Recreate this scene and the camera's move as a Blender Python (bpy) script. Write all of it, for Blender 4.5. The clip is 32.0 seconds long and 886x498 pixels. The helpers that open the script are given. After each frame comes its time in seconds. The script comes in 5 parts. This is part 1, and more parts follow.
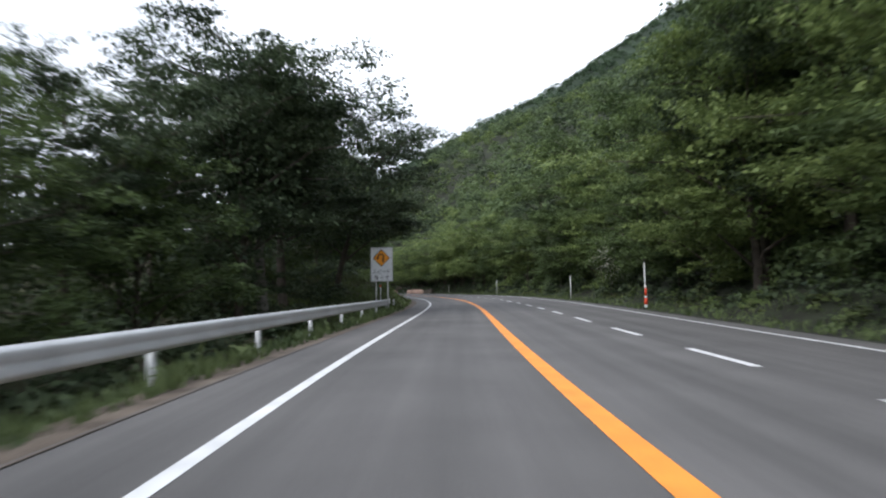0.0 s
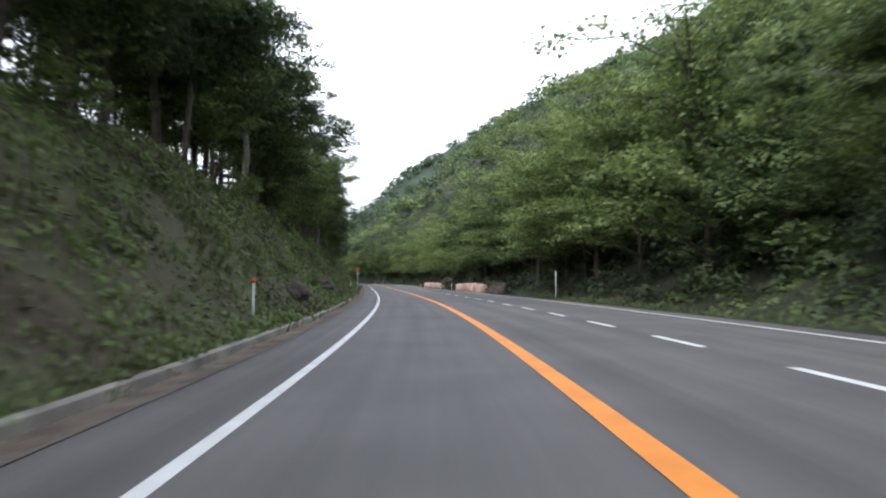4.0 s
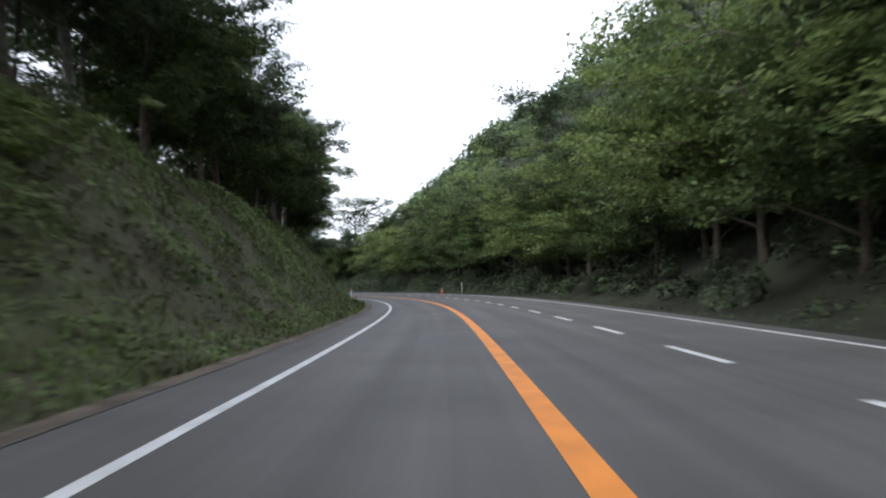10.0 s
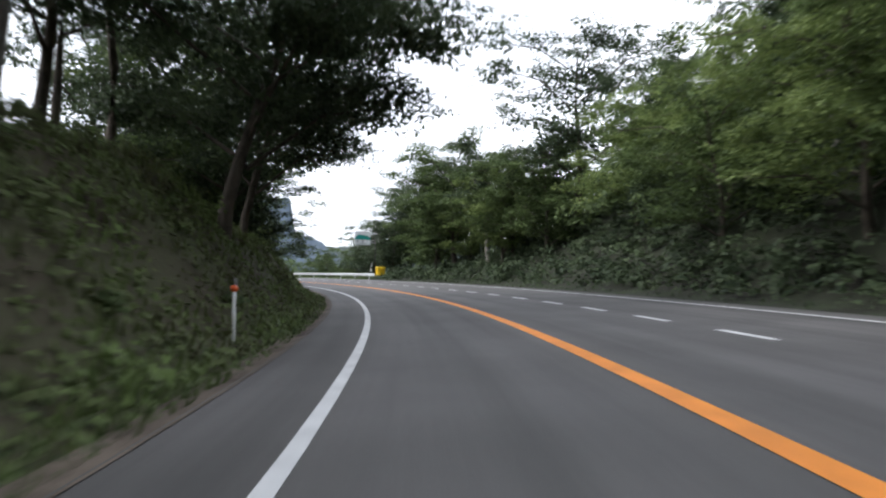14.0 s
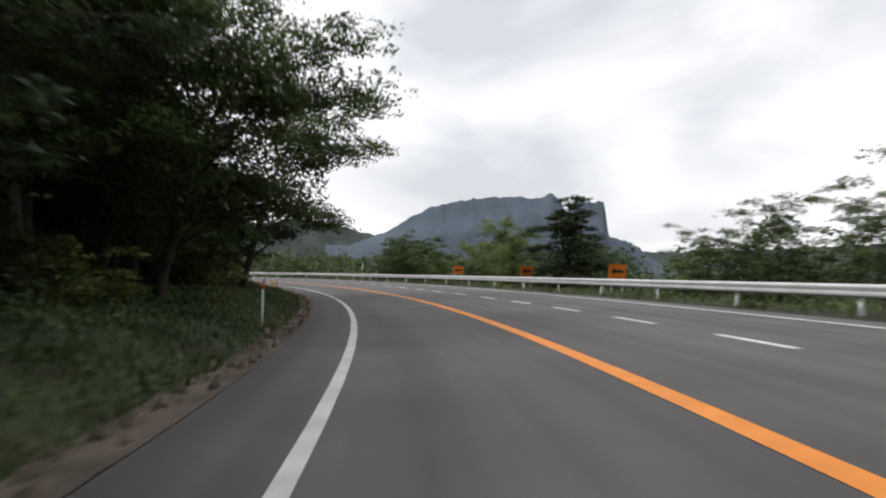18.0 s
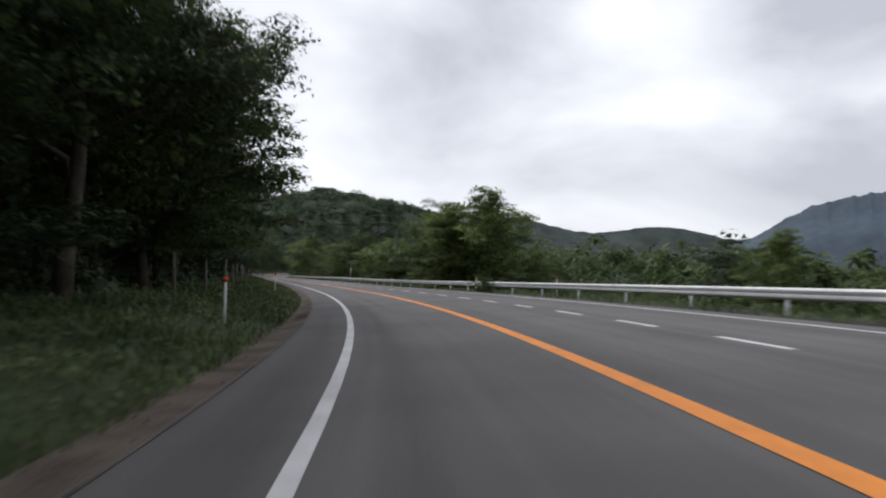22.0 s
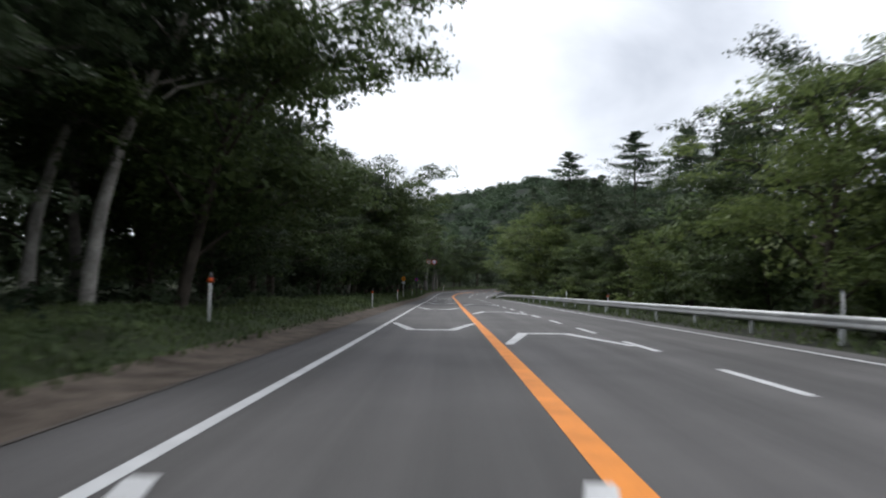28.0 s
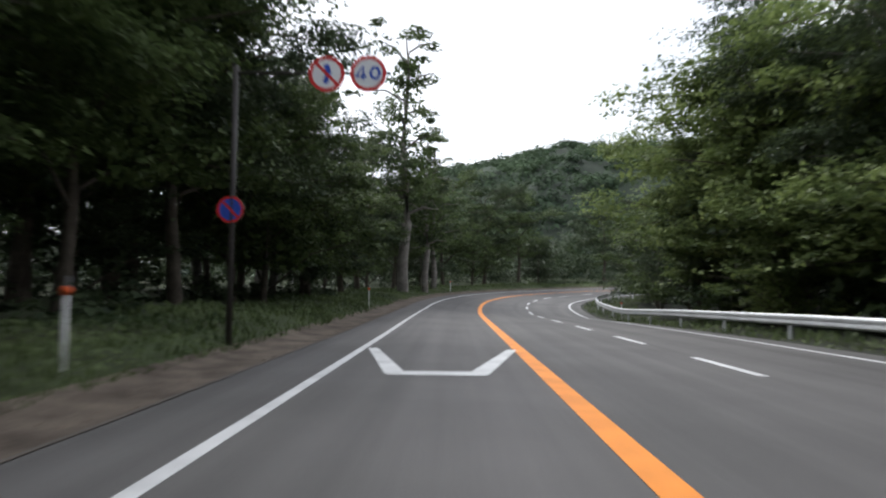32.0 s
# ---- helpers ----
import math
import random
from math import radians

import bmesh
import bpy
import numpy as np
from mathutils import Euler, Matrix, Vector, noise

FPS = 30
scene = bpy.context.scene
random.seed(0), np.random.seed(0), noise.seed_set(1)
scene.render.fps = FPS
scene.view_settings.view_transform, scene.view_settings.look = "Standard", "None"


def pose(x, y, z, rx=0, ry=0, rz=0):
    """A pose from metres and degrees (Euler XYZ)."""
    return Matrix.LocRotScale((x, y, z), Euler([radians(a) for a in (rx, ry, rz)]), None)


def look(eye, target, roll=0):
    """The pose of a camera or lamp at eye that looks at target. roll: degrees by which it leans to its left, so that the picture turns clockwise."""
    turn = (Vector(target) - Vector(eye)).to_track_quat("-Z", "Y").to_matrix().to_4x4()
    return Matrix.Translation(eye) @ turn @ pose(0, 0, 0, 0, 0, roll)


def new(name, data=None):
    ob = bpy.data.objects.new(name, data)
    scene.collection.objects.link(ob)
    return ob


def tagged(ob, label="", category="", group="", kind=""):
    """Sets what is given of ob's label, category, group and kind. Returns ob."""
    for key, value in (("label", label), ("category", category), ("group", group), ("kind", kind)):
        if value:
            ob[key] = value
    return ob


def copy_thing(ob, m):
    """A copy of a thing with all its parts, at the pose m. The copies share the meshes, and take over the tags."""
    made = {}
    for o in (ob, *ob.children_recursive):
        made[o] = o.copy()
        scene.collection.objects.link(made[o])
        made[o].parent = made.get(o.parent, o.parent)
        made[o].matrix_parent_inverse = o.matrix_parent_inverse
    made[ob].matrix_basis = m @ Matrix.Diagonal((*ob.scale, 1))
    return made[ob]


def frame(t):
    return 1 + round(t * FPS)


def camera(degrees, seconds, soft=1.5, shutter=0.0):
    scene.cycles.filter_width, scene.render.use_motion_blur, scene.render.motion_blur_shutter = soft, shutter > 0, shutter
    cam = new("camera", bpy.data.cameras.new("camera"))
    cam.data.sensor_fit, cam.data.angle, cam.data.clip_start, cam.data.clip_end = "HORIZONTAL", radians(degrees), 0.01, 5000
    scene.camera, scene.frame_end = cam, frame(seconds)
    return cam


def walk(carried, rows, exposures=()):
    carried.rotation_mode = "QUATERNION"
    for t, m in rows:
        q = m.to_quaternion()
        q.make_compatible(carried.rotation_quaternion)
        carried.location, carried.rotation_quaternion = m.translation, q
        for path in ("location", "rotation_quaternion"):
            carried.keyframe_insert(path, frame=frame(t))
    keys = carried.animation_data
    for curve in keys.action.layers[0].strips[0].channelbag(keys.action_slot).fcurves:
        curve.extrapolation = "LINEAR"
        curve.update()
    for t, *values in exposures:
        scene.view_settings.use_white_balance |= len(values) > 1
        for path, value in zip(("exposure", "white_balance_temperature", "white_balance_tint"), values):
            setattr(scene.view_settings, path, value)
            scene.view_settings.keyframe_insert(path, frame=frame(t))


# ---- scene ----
cam = camera(67.0, 32.0, soft=2.1, shutter=0.3)

# seconds, x, y, z, yaw, pitch, roll (degrees)
WALK = [
    (0.0, -1.45, 0.45, 1.227, -0.77, 3.35, 1.10),
    (0.5, -1.21, 11.42, 1.217, -1.97, 3.13, 0.60),
    (1.0, -0.73, 22.36, 1.206, -2.33, 2.98, 0.02),
    (1.5, -0.15, 33.29, 1.195, -2.04, 2.95, 0.39),
    (2.0, 0.30, 44.20, 1.188, -1.06, 2.94, 1.00),
    (2.5, 0.42, 55.12, 1.183, 0.57, 2.87, 0.64),
    (3.0, 0.12, 66.03, 1.178, 2.42, 2.80, 0.81),
    (3.5, -0.65, 76.90, 1.174, 4.07, 2.71, 0.33),
    (4.0, -1.80, 87.75, 1.170, 5.45, 2.79, -0.14),
    (4.5, -3.26, 98.57, 1.169, 6.55, 2.83, -0.27),
    (5.0, -4.96, 109.38, 1.172, 7.38, 2.85, -0.18),
    (5.5, -6.81, 120.19, 1.176, 8.01, 2.84, 0.10),
    (6.0, -8.72, 131.02, 1.183, 8.53, 3.11, 0.31),
    (6.5, -10.68, 141.91, 1.189, 9.60, 3.32, 0.30),
    (7.0, -12.69, 152.84, 1.194, 10.48, 3.39, 0.33),
    (7.5, -14.76, 163.76, 1.197, 11.17, 3.33, 0.46),
    (8.0, -16.93, 174.64, 1.199, 11.70, 3.41, 0.60),
    (8.5, -19.21, 185.49, 1.200, 12.31, 3.34, 0.53),
    (9.0, -21.54, 196.35, 1.200, 12.63, 3.44, 0.51),
    (9.5, -23.85, 207.25, 1.199, 12.39, 3.26, 0.59),
    (10.0, -26.16, 218.18, 1.196, 12.18, 3.20, 0.74),
    (10.5, -28.51, 229.12, 1.191, 12.69, 2.98, 0.67),
    (11.0, -31.02, 240.06, 1.184, 13.96, 2.79, 0.83),
    (11.5, -33.82, 250.98, 1.176, 15.97, 2.56, 0.70),
    (12.0, -37.11, 261.78, 1.165, 18.49, 2.26, 1.12),
    (12.5, -41.04, 272.34, 1.149, 21.24, 2.32, 0.44),
    (13.0, -45.59, 282.61, 1.131, 24.24, 2.13, 0.45),
    (13.5, -50.69, 292.56, 1.116, 27.48, 2.27, -0.31),
    (14.0, -56.35, 302.13, 1.104, 30.63, 2.13, -0.50),
    (14.5, -62.55, 311.27, 1.093, 33.46, 2.20, -0.61),
    (15.0, -69.17, 320.00, 1.089, 36.38, 2.50, -1.09),
    (15.5, -76.21, 328.31, 1.088, 39.38, 2.62, -1.26),
    (16.0, -83.63, 336.17, 1.090, 42.47, 2.58, -1.15),
    (16.5, -91.40, 343.54, 1.092, 45.79, 2.36, -0.77),
    (17.0, -99.49, 350.38, 1.095, 49.48, 2.23, -0.87),
    (17.5, -107.97, 356.60, 1.093, 53.23, 1.81, -1.15),
    (18.0, -116.76, 362.19, 1.090, 57.00, 2.27, -1.13),
    (18.5, -125.81, 367.20, 1.089, 60.84, 1.72, -1.56),
    (19.0, -135.17, 371.60, 1.086, 64.57, 2.61, -1.42),
    (19.5, -144.84, 375.45, 1.082, 68.16, 2.50, -1.88),
    (20.0, -154.78, 378.81, 1.081, 71.56, 2.40, -1.49),
    (20.5, -165.08, 381.59, 1.081, 74.99, 2.77, -1.62),
    (21.0, -175.62, 383.67, 1.082, 78.95, 2.56, -1.13),
    (21.5, -186.26, 384.96, 1.082, 82.94, 2.55, -1.49),
    (22.0, -196.89, 385.52, 1.087, 86.52, 2.47, -1.28),
    (22.5, -207.44, 385.40, 1.098, 89.68, 2.71, -1.76),
    (23.0, -217.87, 384.78, 1.118, 92.45, 2.90, -0.95),
    (23.5, -228.14, 383.88, 1.145, 95.42, 3.06, -0.46),
    (24.0, -238.35, 382.56, 1.167, 98.33, 3.12, 0.64),
    (24.5, -248.58, 380.68, 1.180, 100.78, 3.35, 0.28),
    (25.0, -258.83, 378.47, 1.188, 102.18, 3.74, 0.15),
    (25.5, -269.15, 376.16, 1.194, 102.58, 3.58, -0.03),
    (26.0, -279.56, 373.84, 1.198, 102.79, 3.34, -0.07),
    (26.5, -290.07, 371.52, 1.199, 102.98, 3.24, -0.19),
    (27.0, -300.66, 369.19, 1.198, 103.28, 3.28, -0.41),
    (27.5, -311.32, 366.79, 1.198, 103.68, 3.45, -0.74),
    (28.0, -322.07, 364.28, 1.197, 104.03, 3.53, -0.86),
    (28.5, -332.88, 361.67, 1.197, 104.20, 3.56, -0.60),
    (29.0, -343.63, 358.99, 1.198, 104.22, 3.49, -0.53),
    (29.5, -354.44, 356.28, 1.199, 104.14, 3.44, -0.40),
    (30.0, -365.34, 353.55, 1.200, 104.15, 3.37, -0.32),
    (30.5, -376.31, 350.82, 1.200, 104.13, 3.35, -0.40),
    (31.0, -387.31, 348.14, 1.200, 104.03, 3.24, -0.66),
    (31.5, -398.23, 345.49, 1.200, 104.33, 3.35, -0.56),
    (32.0, -409.11, 342.84, 1.202, 104.85, 3.62, -0.46),
]
EXPOSURE = [(0.0, 0.5, 6000, 10), (1.0, 0.8, 6000, 10), (2.5, 1.15, 6000, 10), (5.5, 1.1, 6000, 10), (7.0, 1.0, 6000, 10), (8.0, 0.88, 6000, 10), (10.0, 0.78, 6000, 10), (12.0, 0.84, 6050, 10), (14.5, 0.9, 6150, 10), (17.0, 0.1, 6650, 10), (19.2, -0.02, 6500, 11), (20.5, -0.3, 6400, 11), (22.0, -0.27, 6300, 12), (25.0, -0.34, 6300, 12), (27.5, -0.1, 6200, 10), (28.5, 0.06, 6150, 10), (29.3, 0.28, 6200, 10), (30.0, 0.42, 6200, 10), (31.0, 0.6, 6100, 10), (32.0, 0.55, 6200, 10)]
SKY = 1.3
# the road's curvature every 12 m, and where its lane dashes begin: (number, metres)
BEND = [-0.00349, -0.00178, -0.00016, 0.00123, 0.00225, 0.00284, 0.00302, 0.00291, 0.00258, 0.00214, 0.00165, 0.00118, 0.00081, 0.00051, 0.00028, 0.00001, -0.00027, -0.00042, -0.00015, 0.00067, 0.00178, 0.00297, 0.00405, 0.00492, 0.00541, 0.00554, 0.00560, 0.00569, 0.00562, 0.00543, 0.00536, 0.00547, 0.00575, 0.00603, 0.00601, 0.00570, 0.00552, 0.00588, 0.00656, 0.00679, 0.00646, 0.00579, 0.00501, 0.00400, 0.00273, 0.00148, 0.00046, -0.00015, -0.00023, 0.00010, 0.00047, 0.00060, 0.00046, 0.00016, -0.00012, -0.00022, -0.00012, 0.00006, 0.00017, 0.00016, 0.00009, -0.00080, -0.00500, -0.01300, -0.02100, -0.02600, -0.02600, -0.02600, -0.02600, -0.02600, -0.02600]
DASHES = [(-5, -17.4), (0, 10.6), (3, 29.9), (7, 53.6), (11, 77.1), (12, 84.0), (21, 130.3), (23, 141.8), (27, 165.4), (30, 183.5), (34, 207.1), (38, 230.7), (42, 254.0), (46, 273.4), (51, 297.5), (56, 321.3), (59, 333.1), (69, 376.2), (72, 388.2), (76, 407.7), (81, 431.5), (85, 450.9), (90, 474.3), (94, 493.7), (99, 516.5), (100, 521.4), (102, 532.3), (107, 559.2), (108, 565.7), (115, 608.2), (117, 620.0), (121, 643.2), (125, 666.4), (129, 689.1), (133, 711.6), (149, 810.8)]

walk(cam, [(t, pose(x, y, z, 90 + pitch, roll, yaw)) for t, x, y, z, yaw, pitch, roll in WALK], EXPOSURE)

# ---- world and sun: a bright overcast sky ----
SUN_EL, SUN_AZ = radians(46), radians(229)
world = bpy.data.worlds.new("overcast_sky")
scene.world = world
world.use_nodes = True
wn, wl = world.node_tree.nodes, world.node_tree.links
wn.clear()
w_out = wn.new("ShaderNodeOutputWorld")
w_bg = wn.new("ShaderNodeBackground")
w_sky = wn.new("ShaderNodeTexSky")
w_sky.sky_type, w_sky.sun_disc = "NISHITA", False
w_sky.sun_elevation, w_sky.sun_rotation, w_sky.dust_density = SUN_EL, SUN_AZ, 3.0
w_dim = wn.new("ShaderNodeVectorMath")
w_dim.operation = "SCALE"
w_dim.inputs["Scale"].default_value = 0.1
w_co = wn.new("ShaderNodeTexCoord")
w_map = wn.new("ShaderNodeMapping")
w_map.inputs["Scale"].default_value = (1.0, 1.0, 2.2)
w_noise = wn.new("ShaderNodeTexNoise")
w_noise.inputs["Scale"].default_value = 2.3
w_noise.inputs["Detail"].default_value = 6.0
w_noise.inputs["Roughness"].default_value = 0.48
w_noise.inputs["Distortion"].default_value = 0.35
w_ramp = wn.new("ShaderNodeValToRGB")
w_ramp.color_ramp.elements[0].position, w_ramp.color_ramp.elements[0].color = 0.34, (0.56, 0.58, 0.62, 1)
w_ramp.color_ramp.elements[1].position, w_ramp.color_ramp.elements[1].color = 0.66, (1.05, 1.06, 1.08, 1)
w_mix = wn.new("ShaderNodeMix")
w_mix.data_type = "RGBA"
w_mix.inputs["Factor"].default_value = 0.9
wl.new(w_co.outputs["Generated"], w_map.inputs["Vector"])
wl.new(w_map.outputs["Vector"], w_noise.inputs["Vector"])
wl.new(w_noise.outputs["Fac"], w_ramp.inputs["Fac"])
wl.new(w_sky.outputs["Color"], w_dim.inputs[0])
wl.new(w_dim.outputs["Vector"], w_mix.inputs["A"])
wl.new(w_ramp.outputs["Color"], w_mix.inputs["B"])
wl.new(w_mix.outputs["Result"], w_bg.inputs["Color"])
w_bg.inputs["Strength"].default_value = SKY
wl.new(w_bg.outputs["Background"], w_out.inputs["Surface"])

sun = new("sun", bpy.data.lights.new("sun", "SUN"))
sun.data.energy, sun.data.angle, sun.data.color = 1.9, radians(26), (1.0, 0.97, 0.92)
sun.matrix_world = look((0, 0, 200), (200 * math.sin(SUN_AZ) * -1, 200 * math.cos(SUN_AZ) * -1, 200 - 200 * math.tan(SUN_EL)))


# ---- materials ----
def material(name, colour, rough=0.8, spread=0.25, scale=3.0, fine=40.0, bump=0.0, metal=0.0, random_by="", through_light=0.0, other=None, spec=0.3, jitter=0.15):
    """A surface with colour variation at two scales, and a fine relief."""
    m = bpy.data.materials.new(name)
    m.use_nodes = True
    n, l = m.node_tree.nodes, m.node_tree.links
    b = n["Principled BSDF"]
    b.inputs["Roughness"].default_value, b.inputs["Metallic"].default_value = rough, metal
    b.inputs["Specular IOR Level"].default_value = spec
    co = n.new("ShaderNodeTexCoord")
    big, small = n.new("ShaderNodeTexNoise"), n.new("ShaderNodeTexNoise")
    big.inputs["Scale"].default_value, small.inputs["Scale"].default_value = scale, fine
    big.inputs["Detail"].default_value, small.inputs["Detail"].default_value = 5, 3
    l.new(co.outputs["Object"], big.inputs["Vector"])
    l.new(co.outputs["Object"], small.inputs["Vector"])
    add = n.new("ShaderNodeMath")
    add.operation = "MULTIPLY_ADD"
    add.inputs[1].default_value = 0.55
    l.new(small.outputs["Fac"], add.inputs[0])
    half = n.new("ShaderNodeMapRange")
    half.clamp = False
    half.inputs["From Min"].default_value, half.inputs["From Max"].default_value = 0.3, 0.7
    half.inputs["To Max"].default_value = 0.45
    l.new(big.outputs["Fac"], half.inputs["Value"])
    l.new(half.outputs[0], add.inputs[2])
    value = add.outputs[0]
    if random_by:
        if random_by == "island":
            rnd = n.new("ShaderNodeNewGeometry").outputs["Random Per Island"]
        else:
            rnd = n.new("ShaderNodeObjectInfo").outputs["Random"]
        mixv = n.new("ShaderNodeMix")
        mixv.inputs["Factor"].default_value = jitter
        l.new(value, mixv.inputs["A"])
        l.new(rnd, mixv.inputs["B"])
        value = mixv.outputs["Result"]
    ramp = n.new("ShaderNodeValToRGB")
    lo = tuple(c * (1 - spread) for c in colour)
    hi = other or tuple(min(1, c * (1 + spread)) for c in colour)
    ramp.color_ramp.elements[0].position, ramp.color_ramp.elements[1].position = 0.28, 0.72
    ramp.color_ramp.elements[0].color, ramp.color_ramp.elements[1].color = (*lo, 1), (*hi, 1)
    l.new(value, ramp.inputs["Fac"])
    l.new(ramp.outputs["Color"], b.inputs["Base Color"])
    if bump:
        bp = n.new("ShaderNodeBump")
        bp.inputs["Strength"].default_value, bp.inputs["Distance"].default_value = bump, 0.02
        l.new(small.outputs["Fac"], bp.inputs["Height"])
        l.new(bp.outputs["Normal"], b.inputs["Normal"])
    if through_light:
        tr = n.new("ShaderNodeBsdfTranslucent")
        l.new(ramp.outputs["Color"], tr.inputs["Color"])
        ms = n.new("ShaderNodeMixShader")
        ms.inputs["Fac"].default_value = through_light
        l.new(b.outputs["BSDF"], ms.inputs[1])
        l.new(tr.outputs["BSDF"], ms.inputs[2])
        l.new(ms.outputs["Shader"], n["Material Output"].inputs["Surface"])
    return m


ASPHALT = material("asphalt", (0.099, 0.094, 0.092), 0.75, 0.16, 0.35, 45, 0.25)


def wear_along(mat):
    """Long streaks of wear and darker patches along the lanes, by the road's own s and d."""
    n, l = mat.node_tree.nodes, mat.node_tree.links
    b = n["Principled BSDF"]
    col = b.inputs["Base Color"].links[0].from_socket
    uv = n.new("ShaderNodeUVMap")
    uv.uv_map = "along"
    stretch = n.new("ShaderNodeMapping")
    stretch.inputs["Scale"].default_value = (0.035, 1.5, 1.0)
    l.new(uv.outputs["UV"], stretch.inputs["Vector"])
    streak = n.new("ShaderNodeTexNoise")
    streak.inputs["Scale"].default_value, streak.inputs["Detail"].default_value = 1.0, 6
    l.new(stretch.outputs["Vector"], streak.inputs["Vector"])
    rng = n.new("ShaderNodeMapRange")
    rng.inputs["From Min"].default_value, rng.inputs["From Max"].default_value = 0.3, 0.7
    rng.inputs["To Min"].default_value, rng.inputs["To Max"].default_value = 0.74, 1.22
    l.new(streak.outputs["Fac"], rng.inputs["Value"])
    mul = n.new("ShaderNodeVectorMath")
    mul.operation = "SCALE"
    l.new(col, mul.inputs[0])
    l.new(rng.outputs["Result"], mul.inputs["Scale"])
    l.new(mul.outputs["Vector"], b.inputs["Base Color"])


wear_along(ASPHALT)
WHITE_PAINT = material("white_road_paint", (0.62, 0.62, 0.62), 0.65, 0.16, 2.0, 60, 0.1)
ORANGE_PAINT = material("orange_road_paint", (0.80, 0.27, 0.035), 0.65, 0.14, 2.0, 60, 0.1)
EARTH = material("bare_earth", (0.13, 0.10, 0.078), 0.95, 0.55, 1.3, 22, 0.9, other=(0.18, 0.145, 0.115))
# leaf litter, its colour lowered to carry the shade of the overhanging crowns
FOREST_FLOOR = material("shade_toned_leaf_litter_floor", (0.024, 0.022, 0.015), 0.95, 0.5, 0.5, 12, 0.6, other=(0.028, 0.035, 0.018))
BANK_SOIL = material("overgrown_bank_soil", (0.09, 0.068, 0.046), 0.95, 0.5, 0.4, 9, 0.7, other=(0.065, 0.075, 0.034))
VALLEY_FLOOR = material("wooded_valley_floor", (0.032, 0.05, 0.026), 0.9, 0.5, 0.02, 0.4, 0.6, other=(0.06, 0.085, 0.04), spec=0.1)
TURF = material("dark_grassy_soil", (0.048, 0.052, 0.024), 0.95, 0.45, 0.5, 10, 0.7, other=(0.06, 0.085, 0.032))
CONCRETE = material("weathered_concrete", (0.22, 0.205, 0.185), 0.9, 0.35, 0.8, 25, 0.35)
STONE = material("brown_stone", (0.07, 0.06, 0.05), 0.9, 0.4, 1.2, 20, 0.5, random_by="object")
RUBBLE = material("broken_brown_rubble", (0.15, 0.118, 0.094), 0.95, 0.4, 1.2, 20, 0.5, random_by="island", jitter=0.4)
STEEL = material("galvanised_white_steel", (0.56, 0.57, 0.58), 0.42, 0.12, 1.0, 30, 0.03, 0.35, spec=0.5)
WHITE_METAL = material("white_painted_metal", (0.62, 0.62, 0.60), 0.5, 0.12, 2.0, 30)
GREY_METAL = material("grey_metal", (0.25, 0.25, 0.26), 0.5, 0.15, 2.0, 30, 0, 0.5)
DARK_METAL = material("dark_brown_metal", (0.035, 0.03, 0.028), 0.5, 0.15, 2.0, 30)
SIGN_BACK = material("dull_grey_sign_back", (0.12, 0.115, 0.115), 0.5, 0.2, 2.0, 30)
BLACK = material("black_paint", (0.015, 0.015, 0.016), 0.6, 0.2, 2.0, 30)
SIGN_WHITE = material("white_sign_sheet", (0.72, 0.73, 0.74), 0.4, 0.05, 2.0, 30)
SIGN_ORANGE = material("orange_sign_sheet", (0.80, 0.30, 0.02), 0.45, 0.06, 2.0, 30)
ARROW_ORANGE = material("reddish_orange_sign_sheet", (0.78, 0.20, 0.025), 0.45, 0.08, 2.0, 30)
SIGN_RED = material("red_sign_sheet", (0.55, 0.03, 0.03), 0.45, 0.06, 2.0, 30)
SIGN_BLUE = material("blue_sign_sheet", (0.03, 0.08, 0.42), 0.45, 0.06, 2.0, 30)
SIGN_TEAL = material("teal_sign_sheet", (0.02, 0.24, 0.20), 0.45, 0.06, 2.0, 30)
REFLECTOR = material("orange_reflector", (0.75, 0.13, 0.04), 0.25, 0.1, 4.0, 30)
CONE_RED = material("red_cone_plastic", (0.62, 0.07, 0.03), 0.5, 0.12, 4.0, 30)
YELLOW_SHEET = material("yellow_tarpaulin", (0.78, 0.50, 0.02), 0.5, 0.18, 3.0, 14, 0.3)
BAG_CLOTH = material("pinkish_woven_bag_cloth", (0.40, 0.27, 0.22), 0.85, 0.45, 2.2, 11, 1.0, random_by="object", other=(0.58, 0.40, 0.33), jitter=0.3)
BARK = material("grey_brown_bark", (0.075, 0.062, 0.05), 0.95, 0.4, 3.0, 25, 0.8)
PALE_BARK = material("pale_grey_bark", (0.17, 0.155, 0.14), 0.95, 0.35, 3.0, 25, 0.7)
WHITE_BARK = material("white_birch_bark", (0.34, 0.32, 0.29), 0.9, 0.4, 3.0, 18, 0.5)
LEAF = material("broad_leaves", (0.056, 0.09, 0.035), 0.55, 0.5, 0.55, 6, 0, random_by="island", through_light=0.38, other=(0.137, 0.186, 0.068), spec=0.15)
LEAF_DARK = material("dark_broad_leaves", (0.043, 0.069, 0.039), 0.55, 0.5, 0.55, 6, 0, random_by="island", through_light=0.32, other=(0.096, 0.127, 0.065), spec=0.15)
LEAF_LIGHT = material("light_green_leaves", (0.105, 0.162, 0.05), 0.55, 0.5, 0.55, 6, 0, random_by="island", through_light=0.42, other=(0.255, 0.318, 0.11), spec=0.15)
NEEDLE = material("conifer_needles", (0.05, 0.085, 0.045), 0.6, 0.4, 0.4, 6, 0, random_by="island", through_light=0.25, other=(0.10, 0.145, 0.07))
